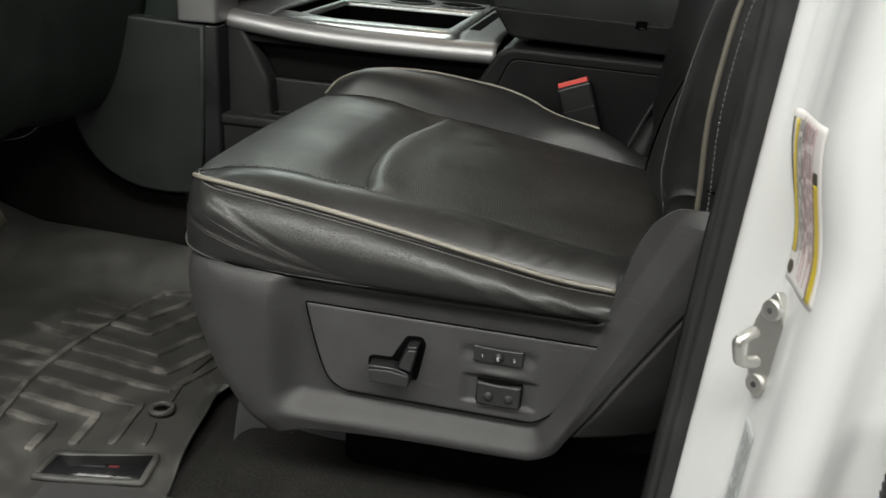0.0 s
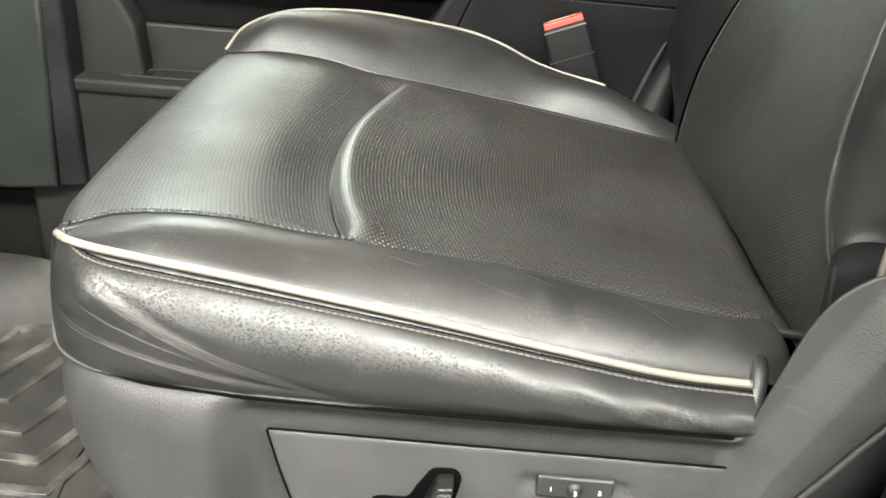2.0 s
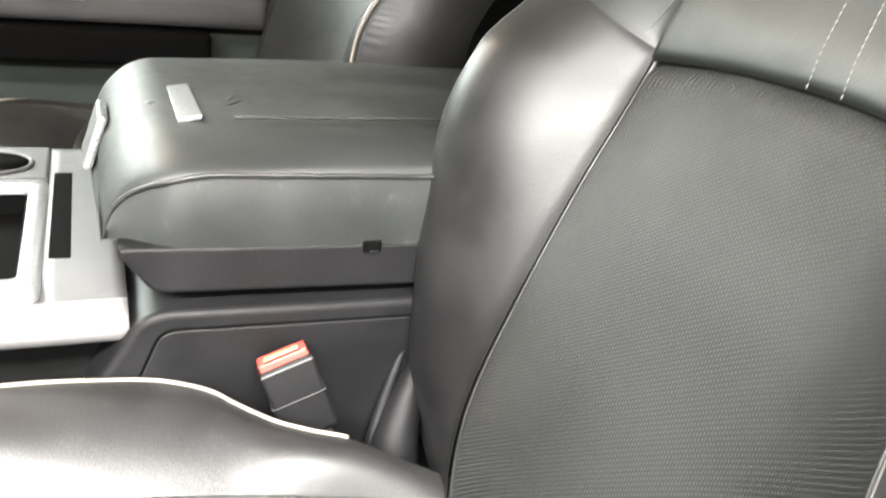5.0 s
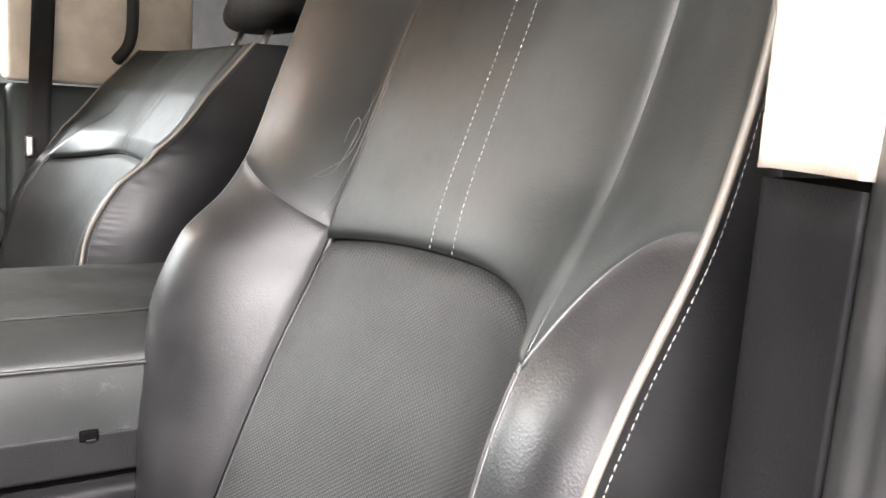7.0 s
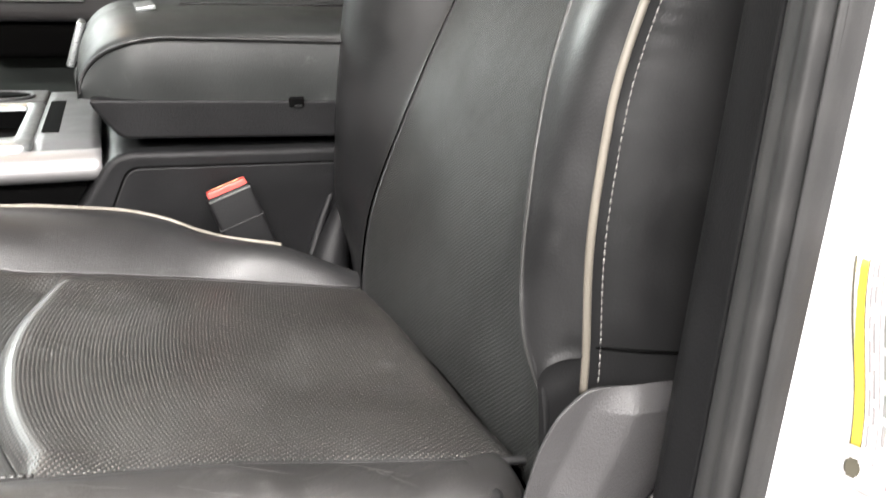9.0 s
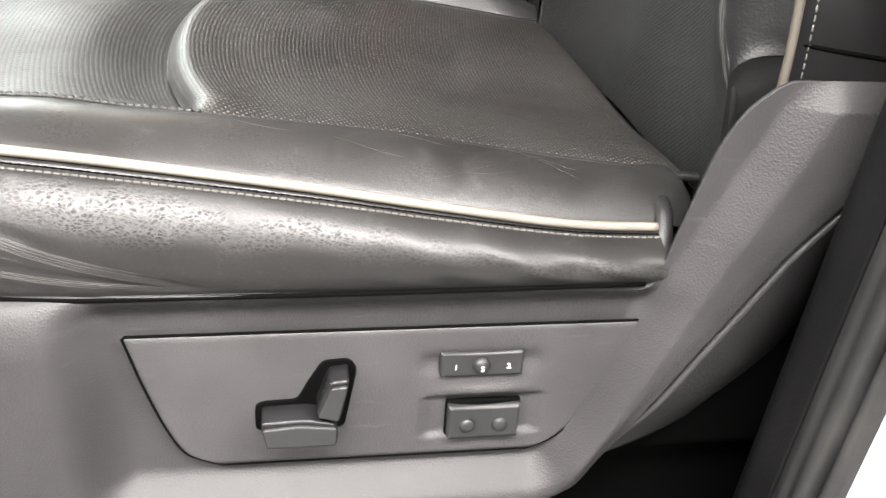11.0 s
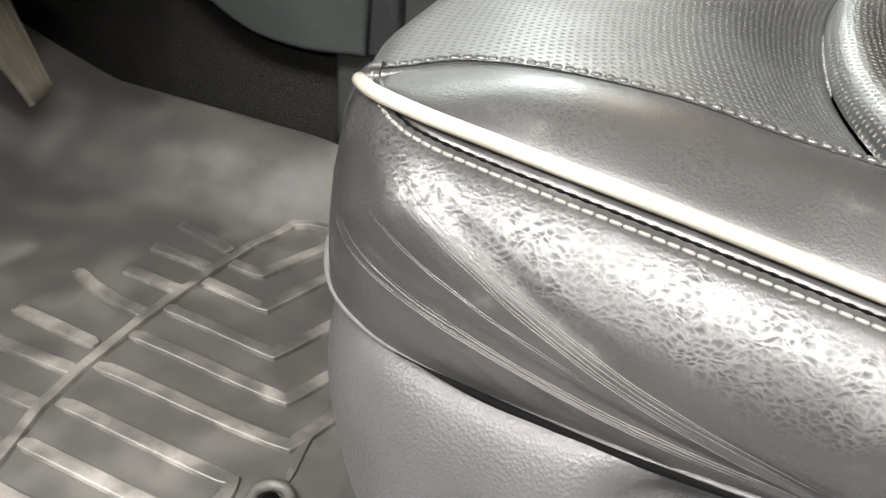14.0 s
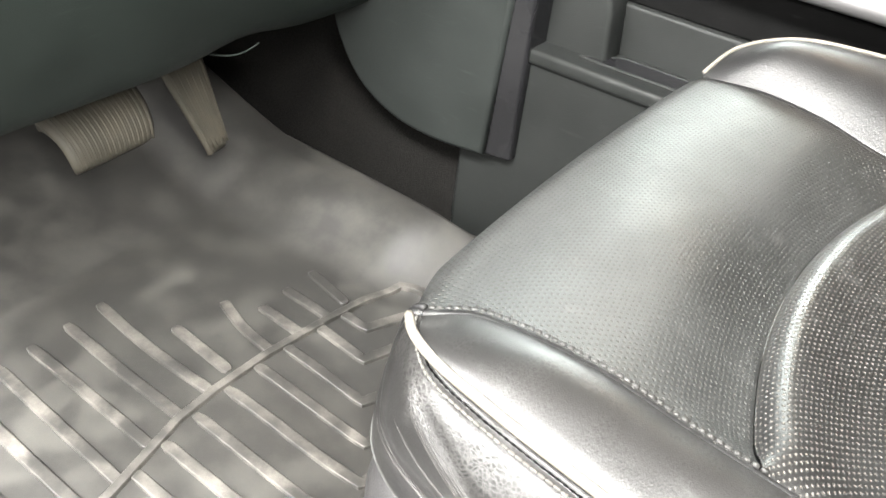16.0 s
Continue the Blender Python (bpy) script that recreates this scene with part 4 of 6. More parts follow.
    x0 = centre(np.clip(yy, bo(peak), bi(peak)), peak) - 0.006
    part("back_top", sheet("back_top", g(np.stack([x0 + v * (0.55 - x0), yy, peak + 0.02 * np.sin(np.pi * v) * np.sin(np.pi * y)], -1)), flip=not flip), HIDE, own)

    if headrest:
        a, b = np.meshgrid(np.linspace(0, 2 * np.pi, 49), np.linspace(-np.pi / 2, np.pi / 2, 33), indexing="ij")
        k = lambda t: np.sign(t) * np.abs(t) ** 0.6
        p = np.stack([0.47 + 0.055 * k(np.cos(a)) * k(np.cos(b)) - 0.02 * np.sin(b), 0.318 + 0.135 * k(np.sin(a)) * k(np.cos(b)), 1.085 + 0.085 * k(np.sin(b))], -1)
        part("headrest", sheet("headrest", g(p), flip=flip), HIDE, own)
        for yy in (0.255, 0.38):
            part("headrest_post", tube("headrest_post", g([(0.47, yy, 0.90), (0.47, yy, 1.03)]), 0.006), STEEL, own)

    # plastic shield round the seat base
    ftop = pch([-0.30, -0.20, -0.08, 0.02, 0.140, 0.150, 0.160, 0.172, 0.186, 0.205, 0.24, 0.34], [0.304, 0.3045, 0.3035, 0.3015, 0.298, 0.303, 0.340, 0.390, 0.415, 0.428, 0.431, 0.425])
    fbot = pch([-0.30, -0.24, -0.16, -0.05, 0.09, 0.118, 0.133, 0.151, 0.172, 0.198, 0.227, 0.26, 0.34], [0.100, 0.104, 0.120, 0.129, 0.132, 0.144, 0.168, 0.200, 0.240, 0.286, 0.335, 0.370, 0.392])
    nose = pch([0.094, 0.104, 0.117, 0.136, 0.167, 0.200, 0.233, 0.263, 0.30], [-0.175, -0.205, -0.235, -0.259, -0.283, -0.299, -0.311, -0.3165, -0.318])
    plan = curve3([(0.34, -0.030, 0), (0.25, -0.027, 0), (0.16, -0.023, 0), (0.0, -0.022, 0), (-0.16, -0.022, 0), (-0.215, -0.019, 0), (-0.252, -0.008, 0),
                   (-0.276, 0.012, 0), (-0.290, 0.040, 0), (-0.296, 0.080, 0), (-0.30, 0.20, 0), (-0.30, 0.47, 0)])
    s, v = np.meshgrid(np.linspace(0, 1, 420), steps(110), indexing="ij")
    c = plan(s)
    z = ftop(c[..., 0]) + v * (fbot(c[..., 0]) - ftop(c[..., 0]))
    k = (nose(z) + 0.12) / (-0.30 + 0.12)
    x = np.where(c[..., 0] < -0.12, -0.12 + (c[..., 0] + 0.12) * k, c[..., 0])
    t_ = np.gradient(c, axis=0)
    out = np.stack([t_[..., 1], -t_[..., 0], 0 * s], -1)
    out /= np.linalg.norm(out, axis=-1, keepdims=True)
    if out[20, 0, 1] > 0:
        out = -out
    drop = ftop(c[..., 0]) - z
    rise = z - fbot(c[..., 0])
    soft = ss(0.13, 0.17, c[..., 0])
    bow_ = ss(-0.13, -0.20, c[..., 0])   # the flat chamfer eases into a round shoulder towards the front
    flat_ = (0.016 - 0.006 * soft) * np.clip(1 - drop / (0.020 - 0.006 * soft), 0, 1)
    round_ = 0.0185 * (1 - np.sqrt(np.clip(1 - np.clip(1 - drop / 0.034, 0, 1) ** 2, 0, 1)))
    pull = flat_ + bow_ * (round_ - flat_) + (0.006 * ss(0.03, 0.0, rise) + 0.012 * ss(0.008, 0.0, rise)) * (1 - 0.75 * soft)
    recess = ss(-0.192, -0.154, x) * ss(0.022, -0.006, x - (0.096 + (z - 0.16) * 0.43)) * ss(0.142, 0.170, z)
    pull = pull * (1 - recess) + (0.026 - 0.011 * ss(0.286, 0.303, z)) * recess
    p = np.stack([x, c[..., 1], z], -1) - out * pull[..., None]
    shield = part("side_shield", sheet("side_shield", g(p), flip=flip, back=0.003), SHELL, own, "dark grey grained plastic seat-base shield")
    # the darker return face behind the shield's rear edge
    rim_ = p[(c[:, 0, 0] > 0.135) & (c[:, 0, 0] < 0.335), -1]
    d = np.linspace(0, 1, 24)
    back_ = rim_[:, None, :] + d[None, :, None] * np.array([0.10, 0.052, -0.004]) + (np.sin(np.pi * d) * 0.004)[None, :, None] * np.array([0.3, -1.0, 0.0])
    part("shield_return", sheet("shield_return", g(back_), flip=not flip, back=0.003), SHELL, own, "shaded inner face of the shield")
    return own, shield, g


driver_seat, shield, _ = seat("car_seat", "black leather driver's seat with cream piping, worn side bolster", 1, 0.0, True)

# ---- switch panel in the driver's seat shield ----
left = pch([0.172, 0.180, 0.186, 0.198, 0.235, 0.273], [-0.092, -0.114, -0.124, -0.131, -0.143, -0.152])
right = pch([0.172, 0.181, 0.19, 0.205, 0.24, 0.273], [0.078, 0.101, 0.112, 0.122, 0.139, 0.153])


def panel_face(grow, base, dents):
    u, v = np.meshgrid(np.linspace(0, 1, 190), np.linspace(0, 1, 70), indexing="ij")
    z = 0.176 - grow + v * (0.274 - 0.176 + 2 * grow)
    l, r = left(np.clip(z, 0.176, 0.273)) - grow, right(np.clip(z, 0.176, 0.273)) + grow
    x = l + u * (r - l)
    y = base + 0 * x
    if dents:
        memory = bell((z - 0.2475) / 0.011, 1) ** 2 * ss(0.044, 0.030, np.abs(x - 0.054))
        lumbar = ss(0.018, 0.013, np.abs(z - 0.206)) * ss(0.043, 0.030, np.abs(x - 0.057))
        ridge = bell(z - 0.2275, 0.0035) * ss(0.040, 0.0, np.abs(x - 0.058))
        y = y + 0.0035 * memory + 0.004 * lumbar - 0.003 * ridge
        edge = np.minimum(np.minimum(u, 1 - u) * 0.27, np.minimum(v, 1 - v) * 0.095)
        y = y + 0.0012 * ss(0.0025, 0.0, edge)
    return np.stack([x, y, z], -1)


q = panel_face(0.0004, -0.0022, False)
part("panel_gap", tube("panel_gap", np.concatenate([q[:, 0], q[-1, 1:], q[-2::-1, -1], q[0, -2:0:-1]])[::2], 0.0009, 6, True), GAP, shield)
panel = part("switch_panel", sheet("switch_panel", panel_face(0.0, -0.0035, True), back=0.002), SHELL_FINE, shield, "grained grey plastic switch panel")
bezel = round_poly([(-0.0825, 0.204), (-0.082, 0.2235), (-0.0765, 0.226), (-0.057, 0.2265), (-0.051, 0.239), (-0.042, 0.2545), (-0.026, 0.2555), (-0.0215, 0.248), (-0.029, 0.204)], 0.004)
part("switch_bezel", prism(bezel, "y", -0.0050, 0.001, 0.0010), GAP, shield, "black recessed switch surround")
slide = round_poly([(-0.0765, 0.2060), (-0.0785, 0.2225), (-0.052, 0.2235), (-0.035, 0.2195), (-0.033, 0.2060)], 0.003)
lever = part("slide_lever", prism(slide, "y", -0.0205, -0.003, 0.0018), BLACK, shield, "black seat-slide lever with a worn edge")
face_ = round_poly([(-0.0755, 0.2045), (-0.0775, 0.2185), (-0.056, 0.2205), (-0.034, 0.2175), (-0.0345, 0.2045)], 0.002)
part("lever_face", prism(face_, "y", -0.0225, -0.0195, 0.0012), KEY, lever, "charcoal lever face")
rest = round_poly([(-0.0465, 0.2275), (-0.0385, 0.2505), (-0.0265, 0.2520), (-0.032, 0.2225)], 0.003)
lever = part("recliner_lever", prism(rest, "y", -0.0205, -0.003, 0.0018), BLACK, shield, "black recliner lever")
face_ = round_poly([(-0.0455, 0.2265), (-0.0375, 0.2475), (-0.0275, 0.2485), (-0.033, 0.2225)], 0.002)
part("lever_face", prism(face_, "y", -0.0225, -0.0195, 0.0012), KEY, lever, "charcoal lever face")


def dome(name, x0, y0, z0, r, high, mat, parent):
    a, b = np.meshgrid(np.linspace(0, 2 * np.pi, 33), np.linspace(0, np.pi / 2, 10), indexing="ij")
    p = np.stack([x0 + r * np.cos(a) * np.cos(b), y0 - high * np.sin(b), z0 + r * np.sin(a) * np.cos(b)], -1)
    return part(name, sheet(name, p), mat, parent)


def curved_key(lo, hi, y0, bow, n=30):
    x, z = np.meshgrid(np.linspace(lo[0], hi[0], n), np.linspace(lo[1], hi[1], 14), indexing="ij")
    k = (x - lo[0]) / (hi[0] - lo[0])
    z = z - 0.0022 * np.sin(np.pi * k) + 0.001
    return np.stack([x, y0 + bow * np.sin(np.pi * k), z], -1)


key = part("memory_switch", sheet("memory_switch", curved_key((0.0285, 0.2395), (0.0785, 0.256), -0.0065, 0.002), back=0.006), KEY, shield, "charcoal memory switch marked 1 S 2")
dome("set_button", 0.0535, -0.0040, 0.2465, 0.0056, 0.0046, KEY, key)
key2 = part("lumbar_switch", sheet("lumbar_switch", curved_key((0.0355, 0.1925), (0.0790, 0.2165), -0.0100, 0.0025), back=0.009), KEY, shield, "charcoal lumbar rocker switch")
part("switch_shadow", block((0.0335, -0.0040, 0.1915), (0.0810, 0.0, 0.2185), 0.0015, 2), GAP, shield)
for x0 in (0.0470, 0.0680):
    dome("dimple", x0, -0.0082, 0.2025, 0.0052, 0.0030, KEY, key2)


def text(name, body, size, m, mat, parent, label=""):
    """Letters as a thin solid mesh, in the built-in font."""
    cu = bpy.data.curves.new(name, "FONT")
    cu.body, cu.size, cu.extrude, cu.align_x, cu.align_y = body, size, 0.00015, "CENTER", "CENTER"
    cu.resolution_u = 3
    ob = bpy.data.objects.new(name, cu)
    me = bpy.data.meshes.new_from_object(ob)
    bpy.data.objects.remove(ob)
    me.transform(m)
    return part(name, me, mat, parent, label)


for body, x0, y0 in (("1", 0.0375, -0.0063), ("S", 0.0535, -0.0088), ("2", 0.0700, -0.0063)):
    text("switch_print", body, 0.0055, pose(x0, y0, 0.2465, 90, 0, 0), PRINT, key)

# ---- seat base: rails, riser and what shows under the shield ----
own = thing("seat_riser", (-0.05, 0.27, 0.0), "carpeted riser under the driver's seat, coloured black for shade, with a grey plastic cover", "seat base")
part("rail_cover", prism(round_poly([(-0.292, -0.005), (-0.282, 0.07), (-0.255, 0.125), (-0.13, 0.125), (-0.13, -0.005)], 0.015), "y", 0.095, 0.140, 0.010), DECK, own, "grey plastic rail end cover")
# Riser and frame are coloured black for the shade under the seat.
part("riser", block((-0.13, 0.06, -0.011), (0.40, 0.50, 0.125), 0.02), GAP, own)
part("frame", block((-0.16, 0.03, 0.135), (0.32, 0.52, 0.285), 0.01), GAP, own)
x, y = np.meshgrid(np.linspace(-0.33, 0.36, 60), np.linspace(-0.118, 0.20, 40), indexing="ij")
z = -0.004 + 0.036 * ss(-0.296, -0.274, x - 0.14 * (y - 0.05) + 0.004 * np.sin(40 * y)) + 0.012 * ss(0.0, 0.12, y) * ss(-0.27, -0.2, x) + 0.002 * np.sin(31 * x) * np.sin(47 * y) + 0.004 * bell(x + 0.20, 0.03) * ss(0.07, 0.13, y)
tagged(part("carpet_hump", sheet("carpet_hump", np.stack([x, y, z], -1), back=0.02), CARPET), "black carpet raised over the seat mount", "", "", "structure")

# ---- buckle ----
own = thing("seat_belt_buckle", (0.075, 0.555, 0.30), "black seat belt buckle with a red release button", "seat belt")
tilt = pose(0.062, 0.556, 0.420, 0, -21, 0) @ pose(0, 0, 0, -8, 0, 0)
part("housing", turned(block((-0.0255, -0.013, -0.078), (0.0255, 0.013, 0.0), 0.005), tilt), CONSOLE, own)
part("release_button", turned(block((-0.0225, -0.0105, -0.004), (0.0225, 0.009, 0.0065), 0.002), tilt), RED, own, "faded red release button")
part("rim", turned(block((-0.0262, -0.0136, -0.039), (0.0262, 0.0136, -0.0375), 0.001, 2), tilt), SHELL, own, "worn grey joint line")
part("worn_edge", turned(block((-0.0245, -0.0138, -0.0055), (0.0245, -0.0122, -0.0035), 0.0006, 2), tilt), CORD_DARK, own, "rubbed pale edge under the button")
part("slot", turned(block((-0.018, -0.0105, 0.0062), (0.018, -0.009, 0.0070), 0.0003, 1), tilt), GAP, own)
part("faded_patch", turned(block((-0.016, -0.005, 0.0062), (0.016, 0.004, 0.0070), 0.0003, 1), tilt), ORANGE, own, "sun-faded orange middle")
part("stalk", turned(block((-0.018, -0.005, -0.20), (0.018, 0.005, -0.07), 0.003), tilt), WEBBING, own)
own = thing("recliner_cover", (0.20, 0.575, 0.25), "glossy black plastic hinge cover beside the backrest", "seat trim")
k = curve3([(0.168, 0.540, 0.285), (0.176, 0.552, 0.325), (0.192, 0.566, 0.368), (0.212, 0.580, 0.410)])
part("cover", tube("cover", along(k, 24), np.linspace(0.030, 0.008, 24), 24), CONSOLE, own)
part("cover_edge", tube("cover_edge", along(k, 24) + np.array([-0.020, 0.006, 0.004]), np.linspace(0.008, 0.004, 24), 10), CONSOLE, own)

# ---- centre console ----
con = thing("centre_console", (0.0, 0.78, 0.0), "black centre console with silver trim and padded armrest lid", "console")
YC = 0.81   # middle of the cab


def shelf_side(poly, y0, y1, mat, name, label="", bevel=0.006):
    return part(name, prism(poly, "y", y0, y1, bevel, 3), mat, con, label)


body = round_poly([(-0.125, -0.01), (-0.105, 0.38), (-0.055, 0.462), (0.52, 0.455), (0.52, -0.01)], 0.022, 5)
shelf_side(body, 0.580, 1.04, CONSOLE, "rear_body", "dark grey grained plastic console body", 0.008)
inset = round_poly([(-0.085, 0.02), (-0.075, 0.36), (-0.040, 0.444), (0.50, 0.437), (0.50, 0.02)], 0.014, 5)
shelf_side(round_poly([(-0.087, 0.018), (-0.077, 0.361), (-0.0415, 0.446), (0.502, 0.439), (0.502, 0.018)], 0.014, 5), 0.5790, 0.590, GAP, "panel_joint", "", 0.0)
shelf_side(inset, 0.5778, 0.590, CONSOLE, "side_panel", "", 0.002)
front = round_poly([(-0.60, -0.01), (-0.60, 0.30), (-0.10, 0.285), (-0.10, -0.01)], 0.01)
shelf_side(front, 0.572, 1.04, SHELF, "front_body", "dark grey plastic console base", 0.006)
shelf_side(round_poly([(-0.60, 0.362), (-0.60, 0.46), (-0.06, 0.45), (-0.075, 0.362)], 0.01), 0.640, 0.655, RECESS, "recess_wall", "wall under the trim, blackened for the recess's shade", 0.003)
# shelf with a lipped edge, a shallow dish in it and a sloping end
shelf_side(round_poly([(-0.60, 0.27), (-0.60, 0.364), (-0.08, 0.360), (-0.10, 0.27)], 0.006), 0.632, 0.655, SHELF, "shelf_back", "", 0.004)
part("ledge", block((-0.545, 0.566, 0.288), (-0.10, 0.640, 0.306), 0.006), SHELF, con)
dish = [(-0.474, 0.590), (-0.434, 0.624), (-0.215, 0.624), (-0.190, 0.594)]
q = np.array([(a, b, 0.3064) for a, b in round_poly(dish, 0.006)])
part("dish_rim", tube("dish_rim", q, 0.0017, 8, True), SHELF, con, "thin raised rim round the shallow dish")
part("dish_floor", prism([(a, b + 0.001) for a, b in round_poly(dish, 0.006)], "z", 0.3062, 0.3070, 0.0), GLOSS, con, "dark floor of the dish")
part("ledge_end", prism(round_poly([(-0.545, 0.29), (-0.545, 0.46), (-0.502, 0.46), (-0.450, 0.365), (-0.444, 0.29)], 0.010), "y", 0.598, 0.640, 0.006), SHELF, con, "sloping end of the shelf")
# silver rail, rounded, running forward
rail = curve3([(-0.530, 0.592, 0.464), (-0.40, 0.590, 0.452), (-0.20, 0.589, 0.447), (-0.066, 0.589, 0.448)])
s, a = np.meshgrid(np.linspace(0, 1, 60), np.linspace(-0.5, 1.0, 24), indexing="ij")
c = rail(s)
ang = np.pi * (1.0 - a * 0.5)
p = np.stack([c[..., 0], c[..., 1] + 0.030 + 0.030 * np.sign(np.cos(ang)) * np.abs(np.cos(ang)) ** 0.8, c[..., 2] - 0.006 + 0.018 * np.sin(ang)], -1)
part("side_rail", sheet("side_rail", p, back=0.003), SILVER, con, "satin silver trim rail")
# Dark strip in place of the shade under the rail.
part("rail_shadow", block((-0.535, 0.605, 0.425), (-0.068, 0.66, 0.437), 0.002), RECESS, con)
x, y = np.meshgrid(np.linspace(-0.53, -0.066, 40), np.linspace(0.610, 1.05, 30), indexing="ij")
deck = np.stack([x, y, 0.4585 + 0.014 * ss(-0.25, -0.53, x) + 0.006 * ss(0.62, 0.66, y)], -1)


def ring(lo, hi, z0, z1, wall, mat, name, label=""):
    """A raised frame round an opening."""
    bm = bmesh.new()
    o = round_poly([lo, (hi[0], lo[1]), hi, (lo[0], hi[1])], 0.018, 6)
    i = round_poly([(lo[0] + wall[0], lo[1] + wall[1]), (hi[0] - wall[0], lo[1] + wall[1]), (hi[0] - wall[0], hi[1] - wall[1]), (lo[0] + wall[0], hi[1] - wall[1])], 0.010, 6)
    rows = [(o, z0), (o, z1 - 0.004), ([(x + (xi - x) * 0.12, y + (yi - y) * 0.12) for (x, y), (xi, yi) in zip(o, i)], z1), ([(x + (xi - x) * 0.9, y + (yi - y) * 0.9) for (x, y), (xi, yi) in zip(o, i)], z1 + 0.002), (i, z1 - 0.002), (i, z1 - 0.007)]
    rings = [[bm.verts.new((x, y, z)) for x, y in r] for r, z in rows]
    n = len(o)
    for a, b in zip(rings, rings[1:]):
        for j in range(n):
            f = bm.faces.new((a[j], a[(j + 1) % n], b[(j + 1) % n], b[j]))
            f.smooth = True
    return part(name, bm, mat, con, label)


part("deck_rear", sheet("deck_rear", np.stack([x, y, deck[..., 2]], -1)[33:], back=0.004), DECK, con, "grey-silver painted console deck")
part("deck_front", sheet("deck_front", deck[:8], back=0.004), DECK, con)
part("deck_side", sheet("deck_side", deck[7:34, :4], back=0.004), DECK, con)
ring((-0.430, 0.617), (-0.137, 0.925), 0.452, 0.468, (0.020, 0.034), BRIGHT, "bin_bezel", "bright silver storage bin frame")
part("bin_floor", block((-0.42, 0.655, 0.36), (-0.147, 0.905, 0.438), 0.002), GAP, con)
for lo, hi in (((-0.424, 0.660, 0.36), (-0.408, 0.90, 0.462)), ((-0.160, 0.660, 0.36), (-0.146, 0.90, 0.462)), ((-0.41, 0.650, 0.36), (-0.15, 0.668, 0.462)), ((-0.41, 0.892, 0.36), (-0.15, 0.91, 0.462))):
    part("bin_wall", block(lo, hi, 0.002), GAP, con)
for x0 in (-0.302, -0.200):
    q = np.linspace(0, 2 * math.pi, 40, endpoint=False)
    part("cup_holder", tube("cup_holder", np.stack([x0 + 0.043 * np.cos(q), 0.978 + 0.040 * np.sin(q), 0.469 + 0 * q], -1), 0.003, 8, True), DECK, con)
    part("cup_well", tube("cup_well", [(x0, 0.978, 0.40), (x0, 0.978, 0.4705)], 0.040, 32), GAP, con)
part("cup_deck", block((-0.43, 0.925, 0.44), (-0.137, 1.050, 0.468), 0.006), DECK, con)
part("card_slot", block((-0.133, 0.700, 0.40), (-0.112, 0.955, 0.4650), 0.002), GAP, con)

# armrest lid: a box with a padded top
base = round_poly([(-0.045, 0.474), (-0.078, 0.518), (0.50, 0.505), (0.50, 0.462)], 0.012, 4)
shelf_side(base, 0.592, 1.03, CONSOLE, "lid_base", "dark grey plastic lid base with a finger notch", 0.004)
part("finger_notch", turned(block((-0.009, -0.003, -0.006), (0.009, 0.004, 0.006), 0.003), Matrix.Translation((0.149, 0.5925, 0.5105))), GAP, con)
part("notch_tab", turned(block((-0.005, -0.002, -0.004), (0.004, 0.003, -0.001), 0.001), Matrix.Translation((0.151, 0.5905, 0.5085))), CONSOLE, con)
shelf_side(round_poly([(-0.005, 0.508), (-0.005, 0.520), (0.50, 0.512), (0.50, 0.500)], 0.002), 0.596, 1.025, GAP, "lid_gap", "", 0.0)
xs = np.linspace(0, 1, 60)
u, a = np.meshgrid(xs, np.linspace(0, 1, 70), indexing="ij")
x = -0.086 + u**1.3 * 0.60
lift = 0.515 - 0.012 * u
roof = lift + 0.022 + (0.094 - 0.022) * np.sqrt(np.clip(1 - (1 - np.clip((x + 0.086) / 0.075, 0, 1)) ** 2.4, 0, 1)) + 0.010 * ss(0.0, 0.6, u)
k = a * 2 - 1
wide = 0.216 * (0.86 + 0.14 * ss(-0.086, -0.02, x))
yy = YC + wide * np.sign(k) * np.minimum(1, np.abs(k) / 0.52) ** 0.8
zz = np.where(np.abs(k) < 0.52, roof - 0.026 * (np.abs(k) / 0.52) ** 3.5, lift + (roof - 0.026 - lift) * np.clip((1 - np.abs(k)) / 0.48, 0, 1))
yy = np.where(np.abs(k) >= 0.52, yy + np.sign(k) * 0.006 * np.sin(np.pi * np.clip((np.abs(k) - 0.52) / 0.48, 0, 1)), yy)
pad_ = np.stack([x, yy, zz], -1)
part("lid_pad", sheet("lid_pad", pad_, flip=False), LID, con, "padded black leather armrest with a stitched edge")
a, b = np.meshgrid(np.linspace(0, 1, 12), np.linspace(0, 1, 40), indexing="ij")
yf = YC + 0.216 * 0.86 * (b * 2 - 1)
part("lid_nose", sheet("lid_nose", np.stack([-0.086 - 0.006 * np.sin(np.pi * a) * np.sin(np.pi * b), yf, 0.513 + a * 0.026 * (1 - 0.4 * np.abs(b * 2 - 1) ** 4)], -1), flip=True), LID, con)
x_ = np.r_[np.linspace(-0.083, -0.03, 40), np.linspace(-0.025, 0.50, 60)]
row = np.stack([x_, YC - 0.216 * (0.86 + 0.14 * ss(-0.086, -0.02, x_)) - 0.0045, 0.520 + 0.065 * np.sqrt(np.clip(1 - (1 - np.clip((x_ + 0.083) / 0.095, 0, 1)) ** 2, 0, 1)) - 0.012 * (x_ + 0.08) / 0.57], -1)
part("lid_welt", tube("lid_welt", row, 0.0022), HIDE, con)
row = np.stack([np.linspace(0.03, 0.50, 60), np.full(60, 0.655), np.full(60, 0.6165)], -1)
part("lid_stitching", thread("lid_stitching", row, 0.004, 0.0015, 0.0006), WORN, con)
row[:, 2] -= 0.0006
